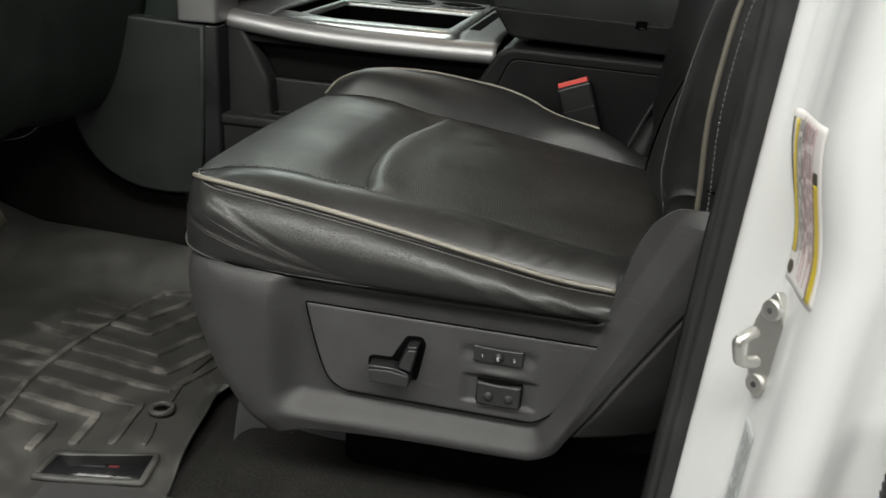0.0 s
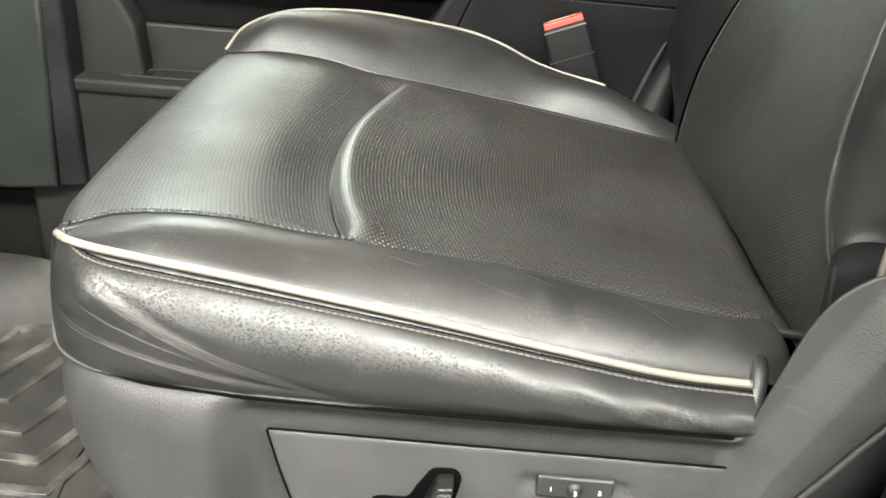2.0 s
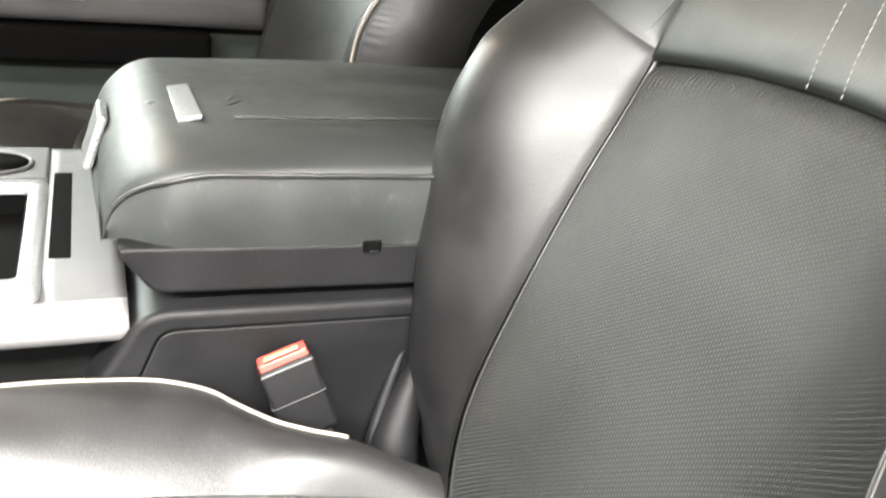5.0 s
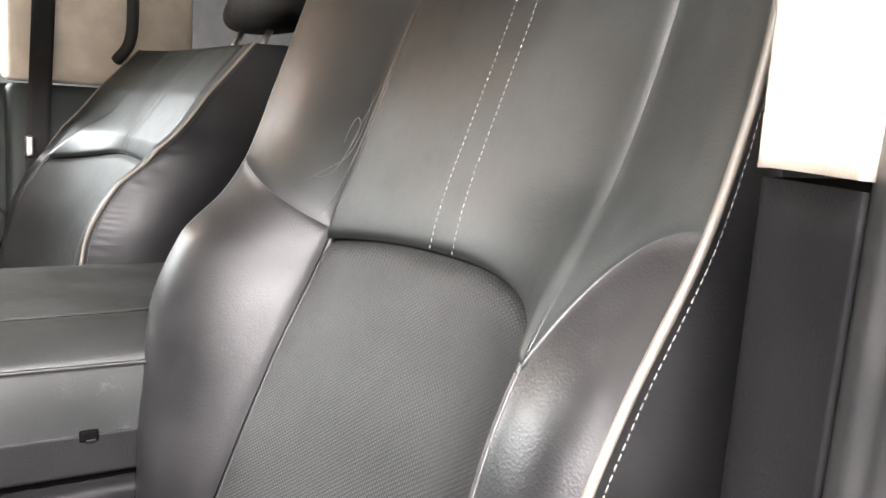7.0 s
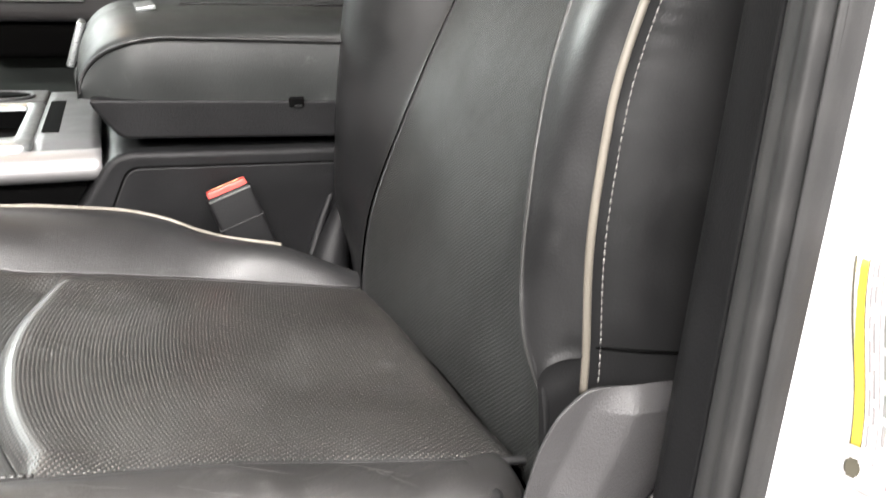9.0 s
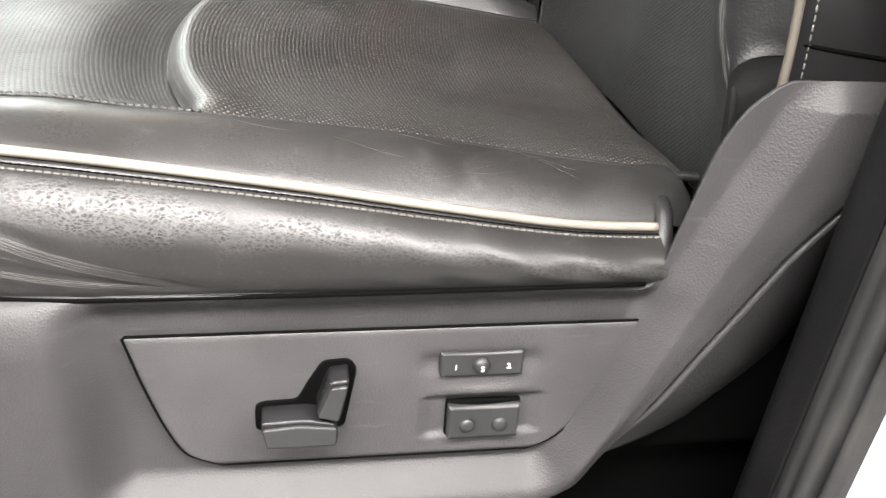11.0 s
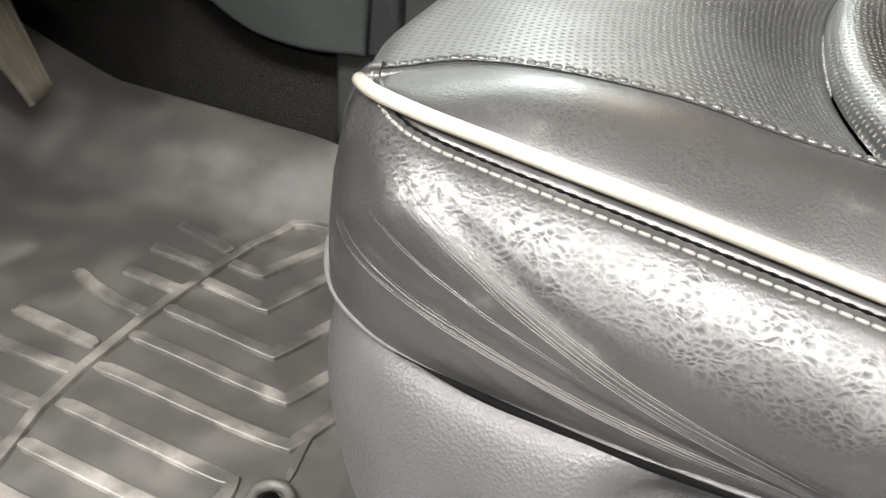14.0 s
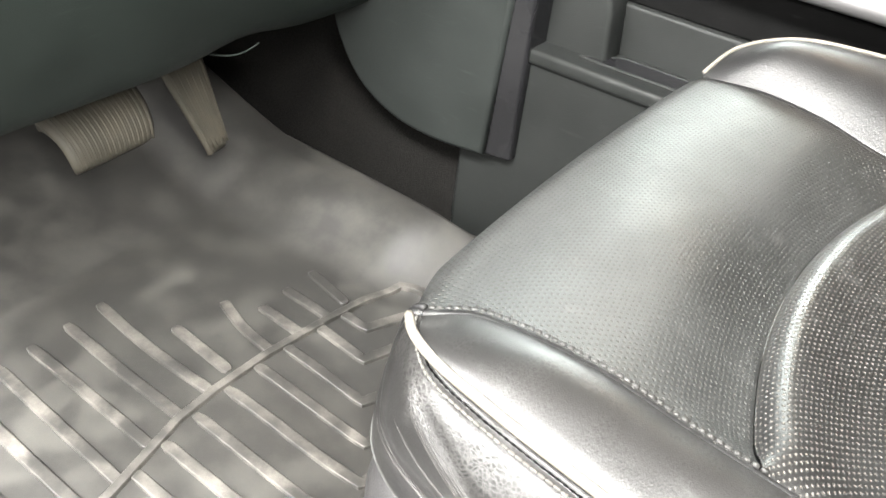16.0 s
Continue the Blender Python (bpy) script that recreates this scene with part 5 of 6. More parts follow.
row[:, 1] -= 0.003
part("lid_seam", tube("lid_seam", row, 0.0014, 6), HIDE_DEEP, con)
part("badge_plate", turned(block((-0.011, -0.062, -0.002), (0.011, 0.062, 0.003), 0.0015), pose(-0.006, 0.735, 0.608, 0, -9, 0)), BRIGHT, con, "small bright metal plate set into the lid")
for line in (((0.022, 0.742), (0.034, 0.736), (0.044, 0.752), (0.058, 0.748), (0.070, 0.760)), ((0.020, 0.728), (0.036, 0.722), (0.048, 0.734), (0.062, 0.730)),
             ((-0.028, 0.748), (-0.036, 0.738), (-0.042, 0.752), (-0.050, 0.746))):   # stitched curls beside the plate
    q = along(curve3([(a, b, 0) for a, b in line]), 24)
    u_ = ((q[:, 0] + 0.086) / 0.60) ** (1 / 1.3)
    q[:, 2] = 0.515 - 0.012 * u_ + 0.022 + 0.072 * np.sqrt(np.clip(1 - (1 - np.clip((q[:, 0] + 0.086) / 0.075, 0, 1)) ** 2.4, 0, 1)) + 0.010 * ss(0.0, 0.6, u_) - 0.0015
    part("curl_stitching", tube("curl_stitching", q, 0.0022 * np.sin(np.linspace(0.3, np.pi - 0.2, 24)), 8), HIDE_DEEP, con)
part("lid_latch", turned(block((-0.006, -0.035, -0.028), (0.004, 0.035, 0.028), 0.004), pose(-0.086, 0.79, 0.560, 0, 18, 0)), BRIGHT, con, "bright silver lid latch")

# ---- dashboard: stack foot, knee panel, pedals ----
own = thing("dash_stack", (-0.66, 0.79, 0.0), "dark grey plastic foot of the centre stack", "dashboard")
foot_ = [(-0.80, 0.46), (-0.80, 0.31), (-0.785, 0.247), (-0.745, 0.192), (-0.69, 0.164), (-0.63, 0.157), (-0.552, 0.164), (-0.540, 0.452)]
foot_ = [tuple(q[:2]) for q in along(curve3([(a, b, 0) for a, b in foot_[:-1]]), 36)] + [foot_[-1]]
# Black plate standing in for the shadow between cheek panel and tunnel carpet.
part("cheek_shade", prism([(a - 0.014, b - 0.016) for a, b in foot_], "y", 0.578, 0.594, 0.0), GAP, own)
part("cheek_panel", prism(foot_, "y", 0.548, 0.585, 0.006, 3), CHEEK, own, "smooth dark grey side panel")
part("stack_edge", prism(round_poly([(-0.575, 0.552), (-0.520, 0.560), (-0.520, 0.640), (-0.575, 0.640)], 0.006), "z", 0.164, 0.452, 0.003), GLOSS, own, "glossy black end face")
part("upper_trim", prism(round_poly([(-0.585, 0.545), (-0.518, 0.553), (-0.518, 0.64), (-0.585, 0.64)], 0.008), "z", 0.456, 0.72, 0.004), SILVER, own, "silver-grey upper stack trim")
part("stack_core", block((-1.0, 0.60, 0.0), (-0.53, 0.98, 0.70), 0.01), DASH, own)
slab("tunnel_side", (-1.24, 0.596, -0.011), (-0.10, 0.66, 0.30), CARPET, "black carpeted tunnel side", 0.012)
slab("firewall", (-1.30, -0.14, -0.06), (-1.24, 1.74, 0.80), CARPET, "dark carpeted firewall")
own = thing("dashboard", (-0.85, 0.75, 0.30), "dark green-grey dashboard underside and knee panel", "dashboard")
x, y = np.meshgrid(np.linspace(0, 1, 40), np.linspace(-0.13, 0.60, 40), indexing="ij")
k = curve3([(-1.00, 0, 0.36), (-0.80, 0, 0.295), (-0.745, 0, 0.300), (-0.715, 0, 0.345), (-0.68, 0, 0.45), (-0.665, 0, 0.60), (-0.70, 0, 0.72)])
p = k(x)
p[..., 1] = y
p[..., 2] += 0.012 * bell(y - 0.35, 0.06) * bell(x - 0.35, 0.12)
part("knee_panel", sheet("knee_panel", p, back=0.006), DASH, own, "dark green-grey plastic knee panel")
q = k(np.linspace(0.34, 0.98, 50)) + [0, 0, 0]
q[:, 1] = 0.058 + 0.075 * np.linspace(0, 1, 50) ** 1.2
part("panel_edge", tube("panel_edge", q + np.array([0.003, 0, 0.001]), 0.0022), STEEL, own, "pale edge line of the fuse cover")
q = np.stack([k(np.linspace(0.27, 0.45, 20))[:, 0] + 0.004, np.linspace(0.285, 0.345, 20), k(np.linspace(0.27, 0.40, 20))[:, 2] - 0.003], -1)
part("release_lip", tube("release_lip", q + np.array([0.0, 0.0, 0.004]), 0.0014, flat=0.5), DASH, own, "thin pale lip of the release handle")
part("dash_top", prism([(-1.24, 0.36), (-1.24, 0.80), (-0.78, 0.78), (-0.67, 0.70), (-0.72, 0.62), (-0.95, 0.40)], "y", -0.12, 1.70, 0.02, 3), DASH, own)
part("knee_panel_far", prism([(-0.95, 0.36), (-0.80, 0.30), (-0.72, 0.36), (-0.70, 0.66), (-0.95, 0.66)], "y", 0.99, 1.68, 0.015, 3), DASH, own)


def pedal(name, label, corners, thick, ribs, arm, swing, bow=0.0):
    """corners: bottom width, top width, height of the pad, about its own foot; bow bends the pad back at its ends."""
    own = thing(name, swing.translation, label, "pedal")
    b, t, h = corners
    bend = lambda z: -bow * (z - 0.3 * h) ** 2
    u, v = np.meshgrid(np.linspace(-1, 1, 24), np.linspace(0, 1, 24), indexing="ij")
    half = (b + (t - b) * v) / 2 * (1 - 0.10 * np.abs(2 * v - 1) ** 8)
    p = np.stack([bend(v * h) - 0.006 * (np.abs(u) ** 8 + np.abs(2 * v - 1) ** 10), u * half, v * h], -1)
    me = sheet("pad", p, back=thick)
    me.transform(swing)
    part("pad", me, PEDAL, own)
    for i in range(ribs):
        y = ((i + 0.7) / (ribs + 0.4) - 0.5) * min(b, t) * 0.94
        vs = np.linspace(0.05, 0.95, 10)
        q = [swing @ Vector((bend(k * h) - 0.0005, y * (b + (t - b) * k) / min(b, t), k * h)) for k in vs]
        part("rib", tube("rib", q, 0.0016, 6), PEDAL, own)
    part("arm", turned(block((-thick - 0.012, -0.012, h * 0.5), (-thick + 0.002, 0.012, arm), 0.004), swing), GAP, own)
    return own


pedal("brake_pedal", "wide dusty ribbed rubber brake pedal", (0.110, 0.128, 0.075), 0.022, 16, 0.26, pose(-0.822, 0.248, 0.172, 0, -24, 4), 9.0)
pedal("accelerator_pedal", "narrow tapered dusty ribbed accelerator pedal", (0.036, 0.070, 0.135), 0.016, 6, 0.30, pose(-0.850, 0.412, 0.102, 10, -18, 0))

# ---- floor liner ----
liner = thing("floor_liner", (-0.65, 0.2, 0.0), "black rubber floor liner with raised ribs, dusty and scuffed", "floor mat")
hem = pch([-0.10, -0.03, 0.06, 0.10, 0.15, 0.192, 0.212, 0.235, 0.262, 0.285, 0.31, 0.44, 0.60], [-0.316, -0.318, -0.336, -0.343, -0.350, -0.357, -0.343, -0.335, -0.341, -0.358, -0.366, -0.368, -0.37])


def ground(x, y):
    """Height of the liner: flat, turned up along the tunnel and up the toe board."""
    bend = 0.430 + 0.018 * ss(-0.62, -0.56, x) - 0.012 * ss(-0.66, -0.75, x)
    z = 0.056 * ss(bend - 0.032, bend + 0.092, y) + 0.016 * ss(-0.44, -0.62, x)
    return z + 0.40 * np.maximum(-0.86 - x, 0) ** 1.15 + 0.0015 * np.sin(9 * x + 5 * y)


u, v = np.meshgrid(np.linspace(0, 1, 200) ** 1.4, np.linspace(0, 1, 190), indexing="ij")
y = -0.10 + v * 0.672
x = hem(y) + u * (-1.17 - hem(y))
y = y - 0.045 * ss(0.75, 1.0, v) * ss(0.0, 0.25, u) * (1 - 0.3 * u)
z = ground(x, y)
z = z + 0.010 * ss(0.022, 0.0, np.abs(x - hem(y)) + 0 * y) * ss(0.10, 0.25, v) + 0.011 * ss(1.15, 0.85, np.hypot((x + 0.360) / 0.032, (y - 0.248) / 0.044))   # raised lobe by the seat rail
part("tray", sheet("tray", np.stack([x, y, z], -1), flip=True, back=0.005), MAT, liner, "black rubber, grey with dried dirt")


def on_mat(pts, n=24, up=0.0):
    p = along(curve3([(a, b, 0) for a, b in pts]), n) if len(pts) > 2 else np.array([(pts[0][0] + t * (pts[1][0] - pts[0][0]), pts[0][1] + t * (pts[1][1] - pts[0][1]), 0) for t in np.linspace(0, 1, n)])
    p[:, 2] = ground(p[:, 0], p[:, 1]) + up
    return p


def rib(pts, r=0.0064, mat=None, sharp=False, tall=0.62):
    if sharp:
        p = np.concatenate([on_mat(pts[i:i + 2], 14)[(1 if i else 0):] for i in range(len(pts) - 1)])
    else:
        p = on_mat(pts)
    n = len(p)
    fade = np.minimum(1, np.minimum(np.arange(n), np.arange(n)[::-1]) / 2.0 + 0.6)
    w = np.gradient(p, axis=0)
    side = np.stack([-w[:, 1], w[:, 0], 0 * w[:, 0]], -1) / np.linalg.norm(w[:, :2], axis=1)[:, None]
    shape = ((-1.05, -0.3), (-0.95, tall - 0.10), (-0.80, tall), (0.80, tall), (0.95, tall - 0.10), (1.05, -0.3))   # flat-topped, with eased edges
    v = np.concatenate([q + r * k * (np.outer([a for a, _ in shape], d) + np.outer([b for _, b in shape], (0, 0, 1))) for q, d, k in zip(p, side, fade)])
    f = [(6 * i + j, 6 * i + j + 6, 6 * i + j + 7, 6 * i + j + 1) for i in range(n - 1) for j in range(5)]
    f += [tuple(range(6)), tuple(6 * (n - 1) + j for j in range(5, -1, -1))]
    part("rib", raw("rib", v, f, smooth=False), mat or MAT_RIB, liner)


rib([(-0.420, 0.464), (-0.445, 0.462), (-0.506, 0.453), (-0.559, 0.443), (-0.573, 0.436), (-0.590, 0.386), (-0.598, 0.330), (-0.607, 0.245), (-0.608, 0.173), (-0.605, 0.123), (-0.594, 0.077), (-0.583, 0.030), (-0.565, -0.06)], 0.0046, sharp=True, tall=1.1)
for pts in ([(-0.592, 0.352), (-0.559, 0.354), (-0.536, 0.415)], [(-0.597, 0.316), (-0.530, 0.316), (-0.505, 0.395)], [(-0.602, 0.268), (-0.493, 0.270), (-0.460, 0.360)],
            [(-0.605, 0.226), (-0.456, 0.231), (-0.425, 0.310)], [(-0.602, 0.183), (-0.428, 0.190), (-0.405, 0.26)], [(-0.598, 0.138), (-0.446, 0.142), (-0.434, 0.050)],
            [(-0.593, 0.095), (-0.483, 0.098), (-0.476, 0.030)], [(-0.586, 0.055), (-0.520, 0.056), (-0.515, 0.00)]):
    (a, b), (c, d) = pts[1:]
    pts = [pts[0], pts[1], (a + 1.35 * (c - a), b + 1.35 * (d - b)) if d > b else pts[2]]
    rib(pts, sharp=True)
for pts in ([(-0.671, 0.383), (-0.611, 0.370)], [(-0.670, 0.338), (-0.611, 0.336)], [(-0.668, 0.297), (-0.613, 0.294)], [(-0.705, 0.274), (-0.655, 0.258), (-0.618, 0.253)], [(-0.712, 0.209), (-0.628, 0.202)],
            [(-0.803, 0.180), (-0.707, 0.170), (-0.618, 0.169)], [(-0.800, 0.136), (-0.705, 0.130), (-0.612, 0.127)], [(-0.798, 0.091), (-0.700, 0.088), (-0.605, 0.084)],
            [(-0.795, 0.052), (-0.700, 0.046), (-0.592, 0.040)], [(-0.79, 0.010), (-0.69, 0.004), (-0.582, 0.0)], [(-0.78, -0.035), (-0.68, -0.04), (-0.575, -0.04)]):
    (a, b), (c, d) = pts[-2:]
    pts = pts[:-1] + [(c + 0.010, d + 0.010 * (d - b) / (c - a))]
    rib(pts)
rib([(-0.394, 0.060), (-0.399, 0.086), (-0.408, 0.112)], 0.0034, MAT, tall=1.0)
rib([(-0.412, 0.160), (-0.420, 0.204), (-0.422, 0.246), (-0.412, 0.320), (-0.396, 0.375)], 0.0034, MAT, tall=1.0)
part("grommet", tube("grommet", [(-0.411 + 0.0135 * math.cos(q), 0.137 + 0.0135 * math.sin(q), 0.0065) for q in np.linspace(0, 2 * math.pi, 32, endpoint=False)], 0.0045, 10, True), MAT, liner, "raised rubber eyelet ring")
part("eyelet_hole", tube("eyelet_hole", [(-0.411, 0.137, 0.002), (-0.411, 0.137, 0.0072)], 0.0062, 20), GAP, liner)
tag = [(-0.480, 0.007), (-0.364, 0.041), (-0.355, -0.011), (-0.478, -0.039)]
p = np.concatenate([on_mat([tag[i], tag[(i + 1) % 4]], 10, 0.004)[:-1] for i in range(4)])
part("label_frame", tube("label_frame", p, 0.005, 8, True, 0.8), MAT, liner)
part("label_plate", prism([(a * 0.94 - 0.0252, b * 0.94 - 0.0) for a, b in tag], "z", 0.0, 0.0075, 0.0), GLOSS, liner, "glossy black maker's plate")
for x0, y0, w in ((-0.425, -0.002, 0.030), (-0.400, 0.004, 0.012)):
    part("label_mark", turned(block((-w / 2, -0.002, 0), (w / 2, 0.002, 0.0006), 0), pose(x0, y0, 0.0076, 0, 0, 14)), PLATE_RED if w < 0.02 else KEY, liner)

# ---- door opening: pillar trim, seals, painted jamb ----
def upright(name, plan, z0, z1, mat, label, lean=0.0448, thick=0.004, n=40, parent=None):
    """A wall piece with the plan line drawn up from z0 to z1, leaning back by lean per metre over z = 0.45."""
    c = along(curve3([(a, b, 0) for a, b in plan]), 200)
    z = np.linspace(z0, z1, n)
    p = c[None, :, :] + 0 * z[:, None, None]
    p[..., 2] = z[:, None]
    p[..., 0] += lean * (z[:, None] - 0.45)
    p[..., 1] -= 0.0187 * (z[:, None] - 0.45)
    me = sheet(name, p, flip=True, back=thick)
    return p, me


def leaning(plan, z0, z1, thick=0.004, n=40):
    """As upright, but each line of the plan has its own lean (x, y) above z = 0.45."""
    z = np.linspace(z0, z1, n)
    rows = []
    for h in z:
        up, low = max(h - 0.45, 0), min(h - 0.45, 0)
        rows.append(along(curve3([(a + la * up + 0.045 * low, b + lb * up - 0.019 * low, h) for a, b, la, lb in plan]), 200))
    return sheet("leaning", np.array(rows), flip=True, back=thick)


TRIM = [(0.2256, -0.0902, 0.0686, 0.0116), (0.2255, -0.080, 0.10, 0.045), (0.2265, -0.0645, 0.138, 0.0905), (0.2295, -0.0585, 0.138, 0.09), (0.235, -0.050, 0.13, 0.07), (0.27, -0.042, 0.10, 0.04), (0.31, -0.038, 0.08, 0.02), (0.52, -0.036, 0.035, 0.0)]
tagged(part("pillar_trim", leaning(TRIM, -0.01, 0.820), PILLAR), "dark grey plastic lower pillar trim", "", "", "structure")
tagged(part("pillar_trim_upper", leaning([(a - 0.002, b - 0.003, c, d) for a, b, c, d in TRIM], 0.824, 1.22, 0.008), CREAM), "cream plastic upper pillar trim", "", "", "structure")
BEADS = [(0.232, -0.086, 0.066, 0.010), (0.226, -0.089, 0.066, 0.010), (0.2205, -0.094, 0.062, 0.006), (0.2195, -0.099, 0.050, 0.0), (0.2210, -0.104, 0.044, -0.006), (0.2205, -0.1085, 0.036, -0.012), (0.2225, -0.1125, 0.028, -0.018),
         (0.2300, -0.1145, 0.021, -0.0217), (0.2335, -0.1162, 0.021, -0.0217), (0.2290, -0.1172, 0.024, -0.0217), (0.2272, -0.1186, 0.030, -0.020), (0.2282, -0.1208, 0.038, -0.019), (0.2330, -0.1224, 0.0448, -0.0187), (0.2395, -0.1226, 0.0448, -0.0187)]
tagged(part("door_seal", leaning(BEADS, -0.05, 1.22), SEAL), "black rubber door seal with two beads", "", "", "structure")
jamb = [(0.2355, -0.1200), (0.250, -0.1212), (0.264, -0.1242), (0.2705, -0.1262), (0.2730, -0.1325), (0.2750, -0.155), (0.2785, -0.182), (0.284, -0.196), (0.296, -0.204), (0.312, -0.203), (0.328, -0.192), (0.345, -0.184),
        (0.365, -0.186), (0.40, -0.19), (0.60, -0.19), (1.40, -0.19)]
p, _ = upright("body_jamb", jamb, -0.30, 1.24, WHITE, "", n=120)
base_x = p[..., 0] - 0.0448 * (p[..., 2] - 0.45)
p[..., 0] += ss(0.250, 0.268, base_x) * ss(0.36, 0.31, base_x) * (0.008 - 0.021 * ss(0.44, 0.55, p[..., 2]))   # the wall bulges forward above the striker
skin = p
tagged(part("body_jamb", sheet("body_jamb", p, flip=True, back=0.004), WHITE), "glossy white painted door jamb and body side", "", "", "structure")
slab("sill", (-0.95, -0.15, -0.16), (0.30, -0.10, -0.014), WHITE, "white painted door sill", 0.01)
slab("sill_trim", (-0.95, -0.125, -0.0135), (0.26, -0.02, 0.002), SHELL_FINE, "dark plastic sill trim", 0.003)


def decal(name, a0, a1, z0, z1, lift, mat, parent, along_y=True, n=16):
    """A thin label that follows the jamb: between two depths y on its wall, or two places x on its land."""
    zs = np.linspace(z0, z1, 26)
    rows = []
    for a in np.linspace(a0, a1, n):
        line = []
        for z in zs:
            r = skin[int(np.argmin(np.abs(skin[:, 0, 2] - z)))]
            f = (z + 0.30) / 1.54 * 119
            k = min(118, int(f))
            r = skin[k] + (f - k) * (skin[k + 1] - skin[k])
            if along_y:
                w = r[(r[:, 1] < -0.122) & (r[:, 0] < 0.292)]
                w = w[: int(np.argmin(w[:, 1])) + 1]
                line.append((np.interp(-a, -w[:, 1], w[:, 0]) - lift, a - 1.2 * lift, z))
            else:
                line.append((a, np.interp(a, r[:, 0], r[:, 1]) - lift, z))
        rows.append(line)
    p = np.array(rows)
    t = normals(p)[n // 2, 13]
    return part(name, sheet(name, p, flip=(t[0] if along_y else t[1]) > 0, back=0.0002), mat, parent)


own = thing("jamb_label", (0.27, -0.132, 0.42), "tall white sticker with yellow blocks and pink rules on the jamb", "label")
decal("paper", -0.1275, -0.1880, 0.424, 0.552, 0.0008, PAPER, own)
decal("yellow_strip", -0.1285, -0.1330, 0.447, 0.545, 0.0013, YELLOW, own)
decal("strip_edge", -0.1279, -0.1284, 0.447, 0.546, 0.0014, INK_DARK, own, n=3)
decal("strip_edge", -0.1331, -0.1335, 0.447, 0.546, 0.0014, INK_DARK, own, n=3)
decal("yellow_strip", -0.1768, -0.1830, 0.427, 0.512, 0.0013, YELLOW, own)
decal("strip_edge", -0.1750, -0.1760, 0.427, 0.518, 0.0014, INK_DARK, own, n=3)
decal("strip_cap", -0.1768, -0.1830, 0.512, 0.520, 0.0014, INK_DARK, own, n=4)
for y0 in (-0.1500, -0.1555, -0.1645, -0.1725):
    decal("pink_rule", y0, y0 - 0.0006, 0.432, 0.548, 0.0012, PINK, own, n=3)
decal("thin_rule", -0.1405, -0.1410, 0.440, 0.549, 0.0012, INK, own, n=3)
rnd = random.Random(4)
for y0, w in ((-0.1352, 0.0010), (-0.1374, 0.0012), (-0.1430, 0.0020), (-0.1465, 0.0016), (-0.1525, 0.0016), (-0.1590, 0.0022), (-0.1670, 0.0024)):
    z0 = 0.546
    while z0 > 0.455:
        size = rnd.uniform(0.006, 0.018)
        decal("text_bar", y0, y0 - w, z0 - size, z0, 0.0012, INK, own, n=3)
        z0 -= size + rnd.uniform(0.003, 0.010)
for k in range(-3, 4):   # a round mark, in rows
    w = 0.0040 * math.sqrt(1 - (k / 3.6) ** 2)
    decal("round_mark", -0.1312 + w, -0.1312 - w, 0.4350 + 0.0015 * (k - 0.5), 0.4350 + 0.0015 * (k + 0.5), 0.0013, INK_DARK, own, n=6)
own = thing("jamb_label", (0.266, -0.13, 0.27), "small faded sticker low on the white jamb", "label")
decal("paper", -0.1285, -0.1560, 0.190, 0.300, 0.0006, paint("faded_label", (0.44, 0.46, 0.46), 0.5, 0.2), own)
for i in range(9):
    y0 = -0.1305 - i * 0.0028
    z0 = 0.294 - rnd.uniform(0, 0.01)
    while z0 > 0.21:
        size = rnd.uniform(0.008, 0.025)
        decal("text_bar", y0, y0 - 0.0009, z0 - size, z0, 0.0010, INK_FAINT, own, n=3)
        z0 -= size + rnd.uniform(0.002, 0.008)

own = thing("door_striker", (0.283, -0.138, 0.37), "zinc-plated steel door striker loop bolted to the jamb", "door striker")
turn_ = pose(0.2745, -0.1385, 0, 0, 0, -48)
waist = np.linspace(0, 2 * np.pi, 48, endpoint=False)
plate = [((0.0125 + 0.0035 * np.cos(2 * a)) * np.cos(a), 0.369 + 0.046 * np.sin(a)) for a in waist]
part("plate", turned(prism(plate, "y", -0.003, 0.004, 0.0012), turn_), STEEL, own)
loop = round_poly([(0.281, 0.385), (0.256, 0.3885), (0.2475, 0.384), (0.252, 0.366), (0.262, 0.362), (0.284, 0.361)], 0.004, 5)[6:-6]
depth_ = lambda x: -0.138 - 0.9 * (0.281 - x) if x > 0.2475 else -0.1685
part("loop", tube("loop", [(x, depth_(x), z) for x, z in loop], 0.0047, 14), STEEL, own)
for z0 in (0.401, 0.337):
    q = np.linspace(0, 2 * np.pi, 6, endpoint=False)
    part("bolt", turned(prism([(0.0085 * np.cos(a), z0 + 0.0085 * np.sin(a)) for a in np.linspace(0, 2 * np.pi, 24, endpoint=False)], "y", -0.0065, -0.002, 0.0015), turn_), STEEL, own)
    part("bolt_socket", turned(prism([(0.0026 * np.cos(a), z0 + 0.0026 * np.sin(a)) for a in q], "y", -0.0071, -0.006, 0.0), turn_), DECK, own)
own = thing("wire_boot", (0.372, -0.215, 0.33), "black corrugated rubber wiring boot by the rear door", "wiring boot")
zs = np.linspace(0.30, 0.37, 40)
part("boot", tube("boot", np.stack([0.372 + 0 * zs, -0.212 + 0 * zs, zs], -1), 0.014 + 0.003 * np.sin(zs * 900), 16), SEAL, own)

# ---- passenger side ----
passenger_seat, _, _ = seat("car_seat", "black leather passenger seat with cream piping and headrest", -1, YC, True)
own = thing("passenger_door", (0.0, 1.74, 0.0), "dark passenger door with a silver handle bezel and padded armrest", "car door")
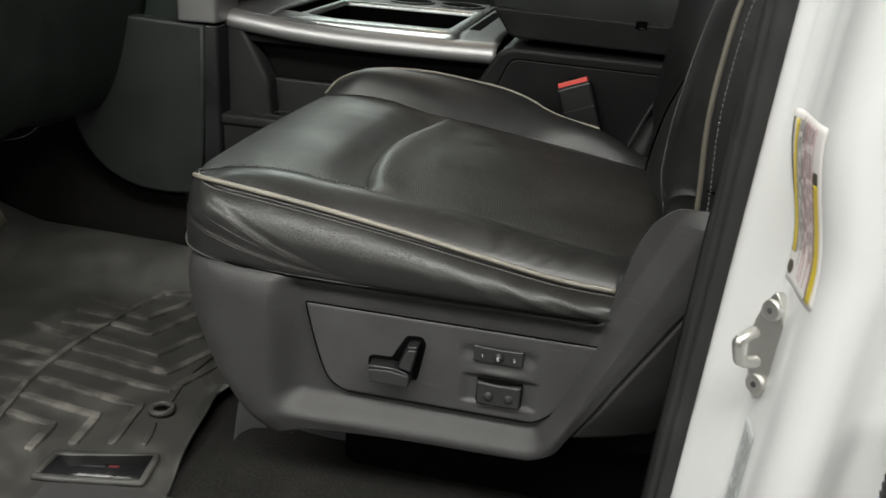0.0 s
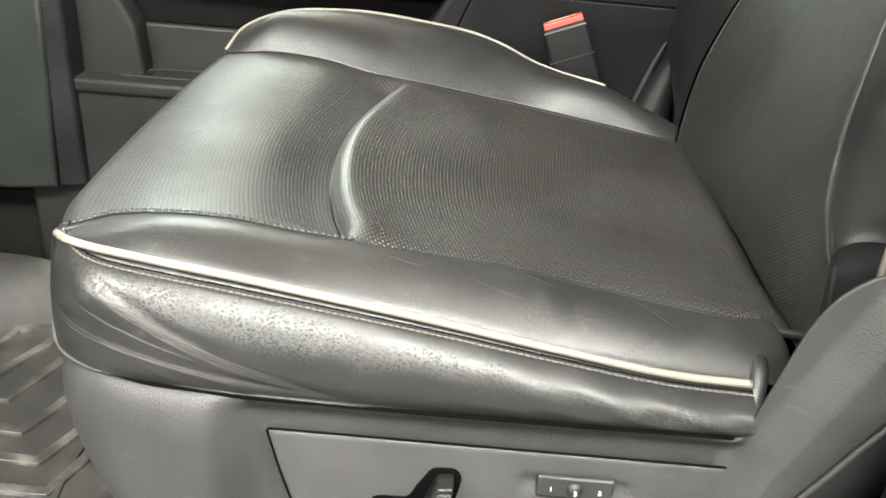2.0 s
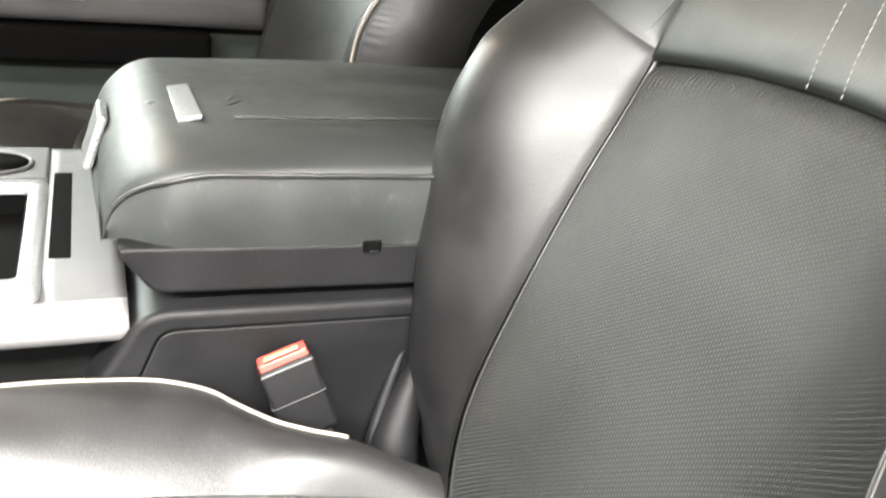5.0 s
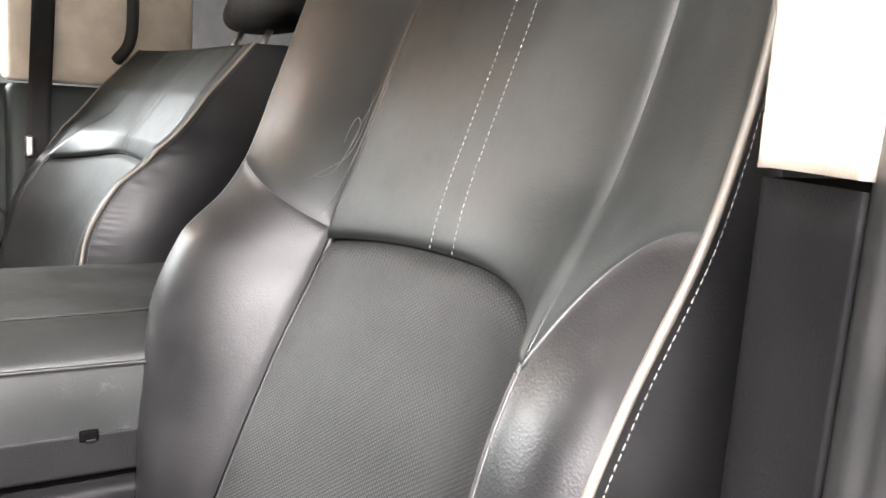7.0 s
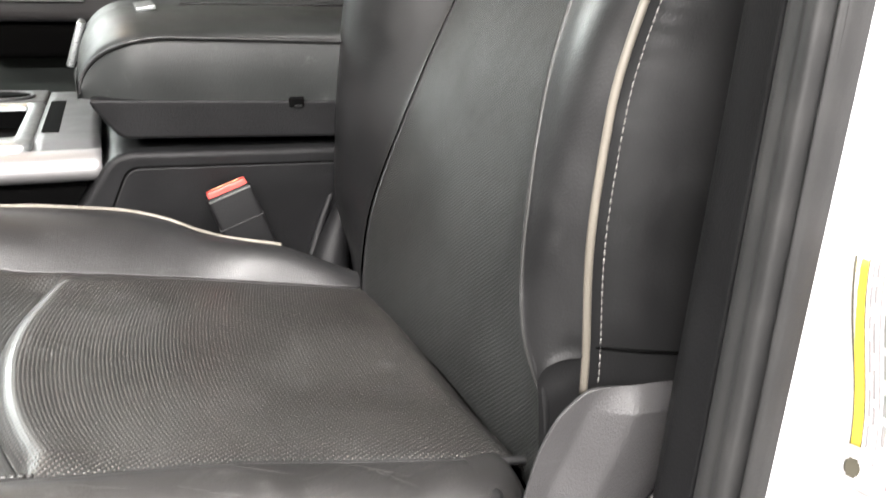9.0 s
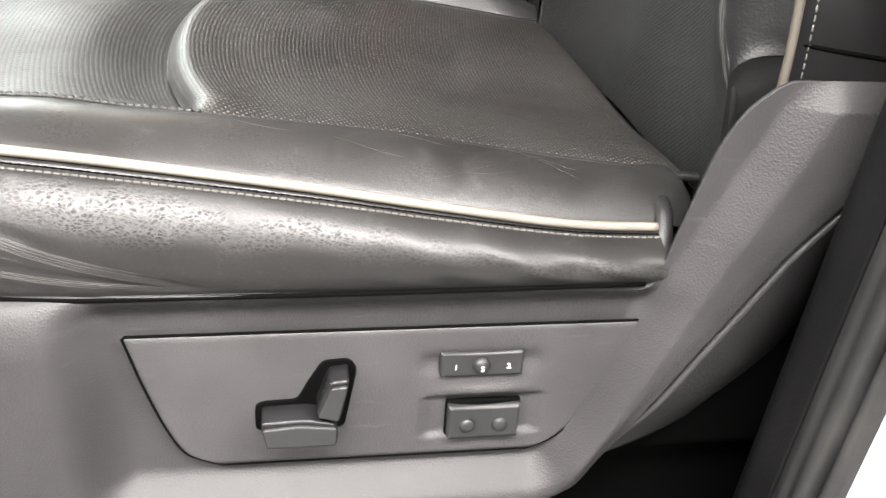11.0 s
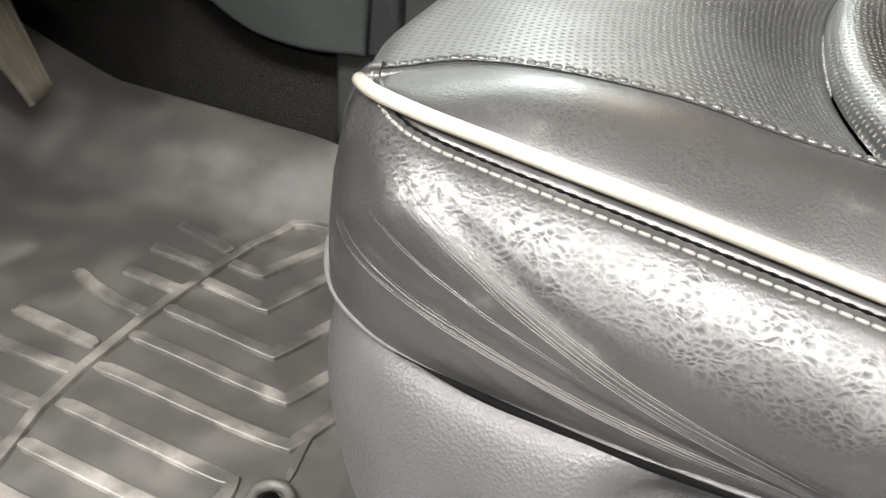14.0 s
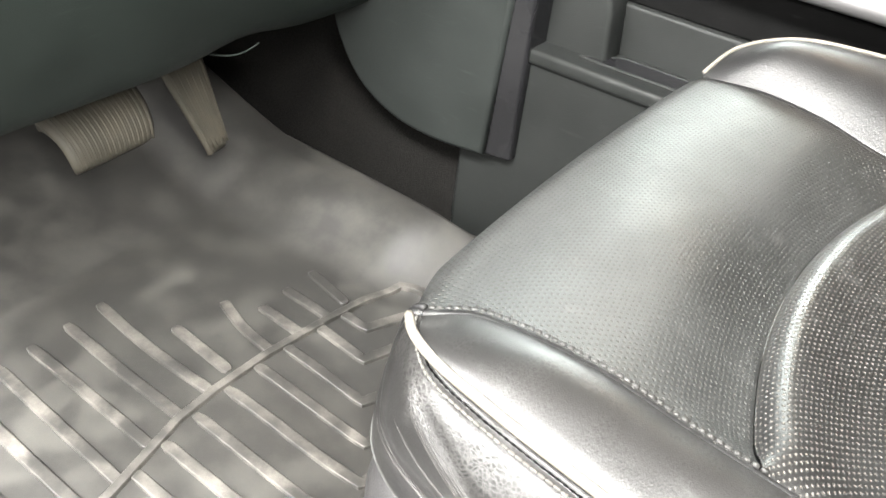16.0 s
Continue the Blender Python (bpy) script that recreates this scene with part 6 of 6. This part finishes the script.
part("door_panel", prism(round_poly([(-1.0, 0.02), (-1.0, 0.84), (0.33, 0.84), (0.33, 0.02)], 0.03), "y", 1.70, 1.78, 0.01, 3), DASH, own)
part("armrest", block((-0.60, 1.60, 0.53), (0.24, 1.72, 0.60), 0.025, 4), SHELL, own, "dark padded armrest")
part("pull_pocket", block((-0.30, 1.585, 0.46), (0.13, 1.71, 0.525), 0.015, 3), GAP, own)
part("handle_bezel", turned(block((-0.075, -0.006, -0.045), (0.075, 0.006, 0.045), 0.012, 4), pose(-0.045, 1.698, 0.680, 0, 0, 0)), BRIGHT, own, "bright silver door handle frame")
part("handle_cup", turned(block((-0.058, -0.008, -0.032), (0.058, 0.004, 0.032), 0.010, 4), pose(-0.045, 1.694, 0.680, 0, 0, 0)), GAP, own)
part("silver_strip", block((-0.30, 1.590, 0.572), (-0.09, 1.604, 0.592), 0.004), SILVER, own)
slab("pillar_far", (0.25, 1.66, 0.846), (0.62, 1.76, 1.22), CREAM, "cream plastic far pillar trim", 0.02)
slab("pillar_far_lower", (0.25, 1.66, -0.01), (0.66, 1.76, 0.842), DASH, "dark far pillar trim", 0.02)
slab("rear_door_far", (0.66, 1.70, -0.01), (1.60, 1.78, 0.84), DASH, "dark rear door panel", 0.02)
slab("roof_rail_far", (-0.60, 1.66, 1.16), (1.60, 1.74, 1.22), CREAM, "cream roof rail trim", 0.015)
slab("rear_pillar_far", (1.30, 1.64, 0.846), (1.60, 1.74, 1.16), CREAM, "cream rear pillar trim", 0.02)
own = thing("passenger_seat_belt", (0.40, 1.64, 0.5), "black seat belt hanging on the far pillar", "seat belt")
p = np.array([[(0.292 + 0.043 * a - 0.05 * (1.0 - z), 1.648 - 0.02 * (1.2 - z), z) for a in np.linspace(0, 1, 5)] for z in np.linspace(0.45, 1.18, 30)])
part("webbing", sheet("webbing", p, back=0.0015), WEBBING, own)
part("anchor", block((0.275, 1.622, 0.70), (0.29, 1.637, 0.74), 0.004), STEEL, own)
own = thing("grab_handle", (0.56, 1.65, 1.0), "black grab handle on the far pillar", "grab handle")
part("grip", tube("grip", along(curve3([(0.46, 1.655, 1.12), (0.47, 1.62, 1.08), (0.475, 1.61, 1.0), (0.47, 1.625, 0.93), (0.455, 1.655, 0.90)]), 30), 0.012, 12), SHELL, own)

# Housing for the added warm fill lamp, out of view.
own = thing("warm_fill_lamp", (-0.34, 1.12, 1.215), "small unseen lamp under the headliner, added for warm fill", "interior lamp")
part("housing", block((-0.40, 1.04, 1.208), (-0.28, 1.20, 1.2195), 0.004), CREAM, own)
part("lens", block((-0.385, 1.055, 1.200), (-0.295, 1.185, 1.2075), 0.003), PRINT, own)
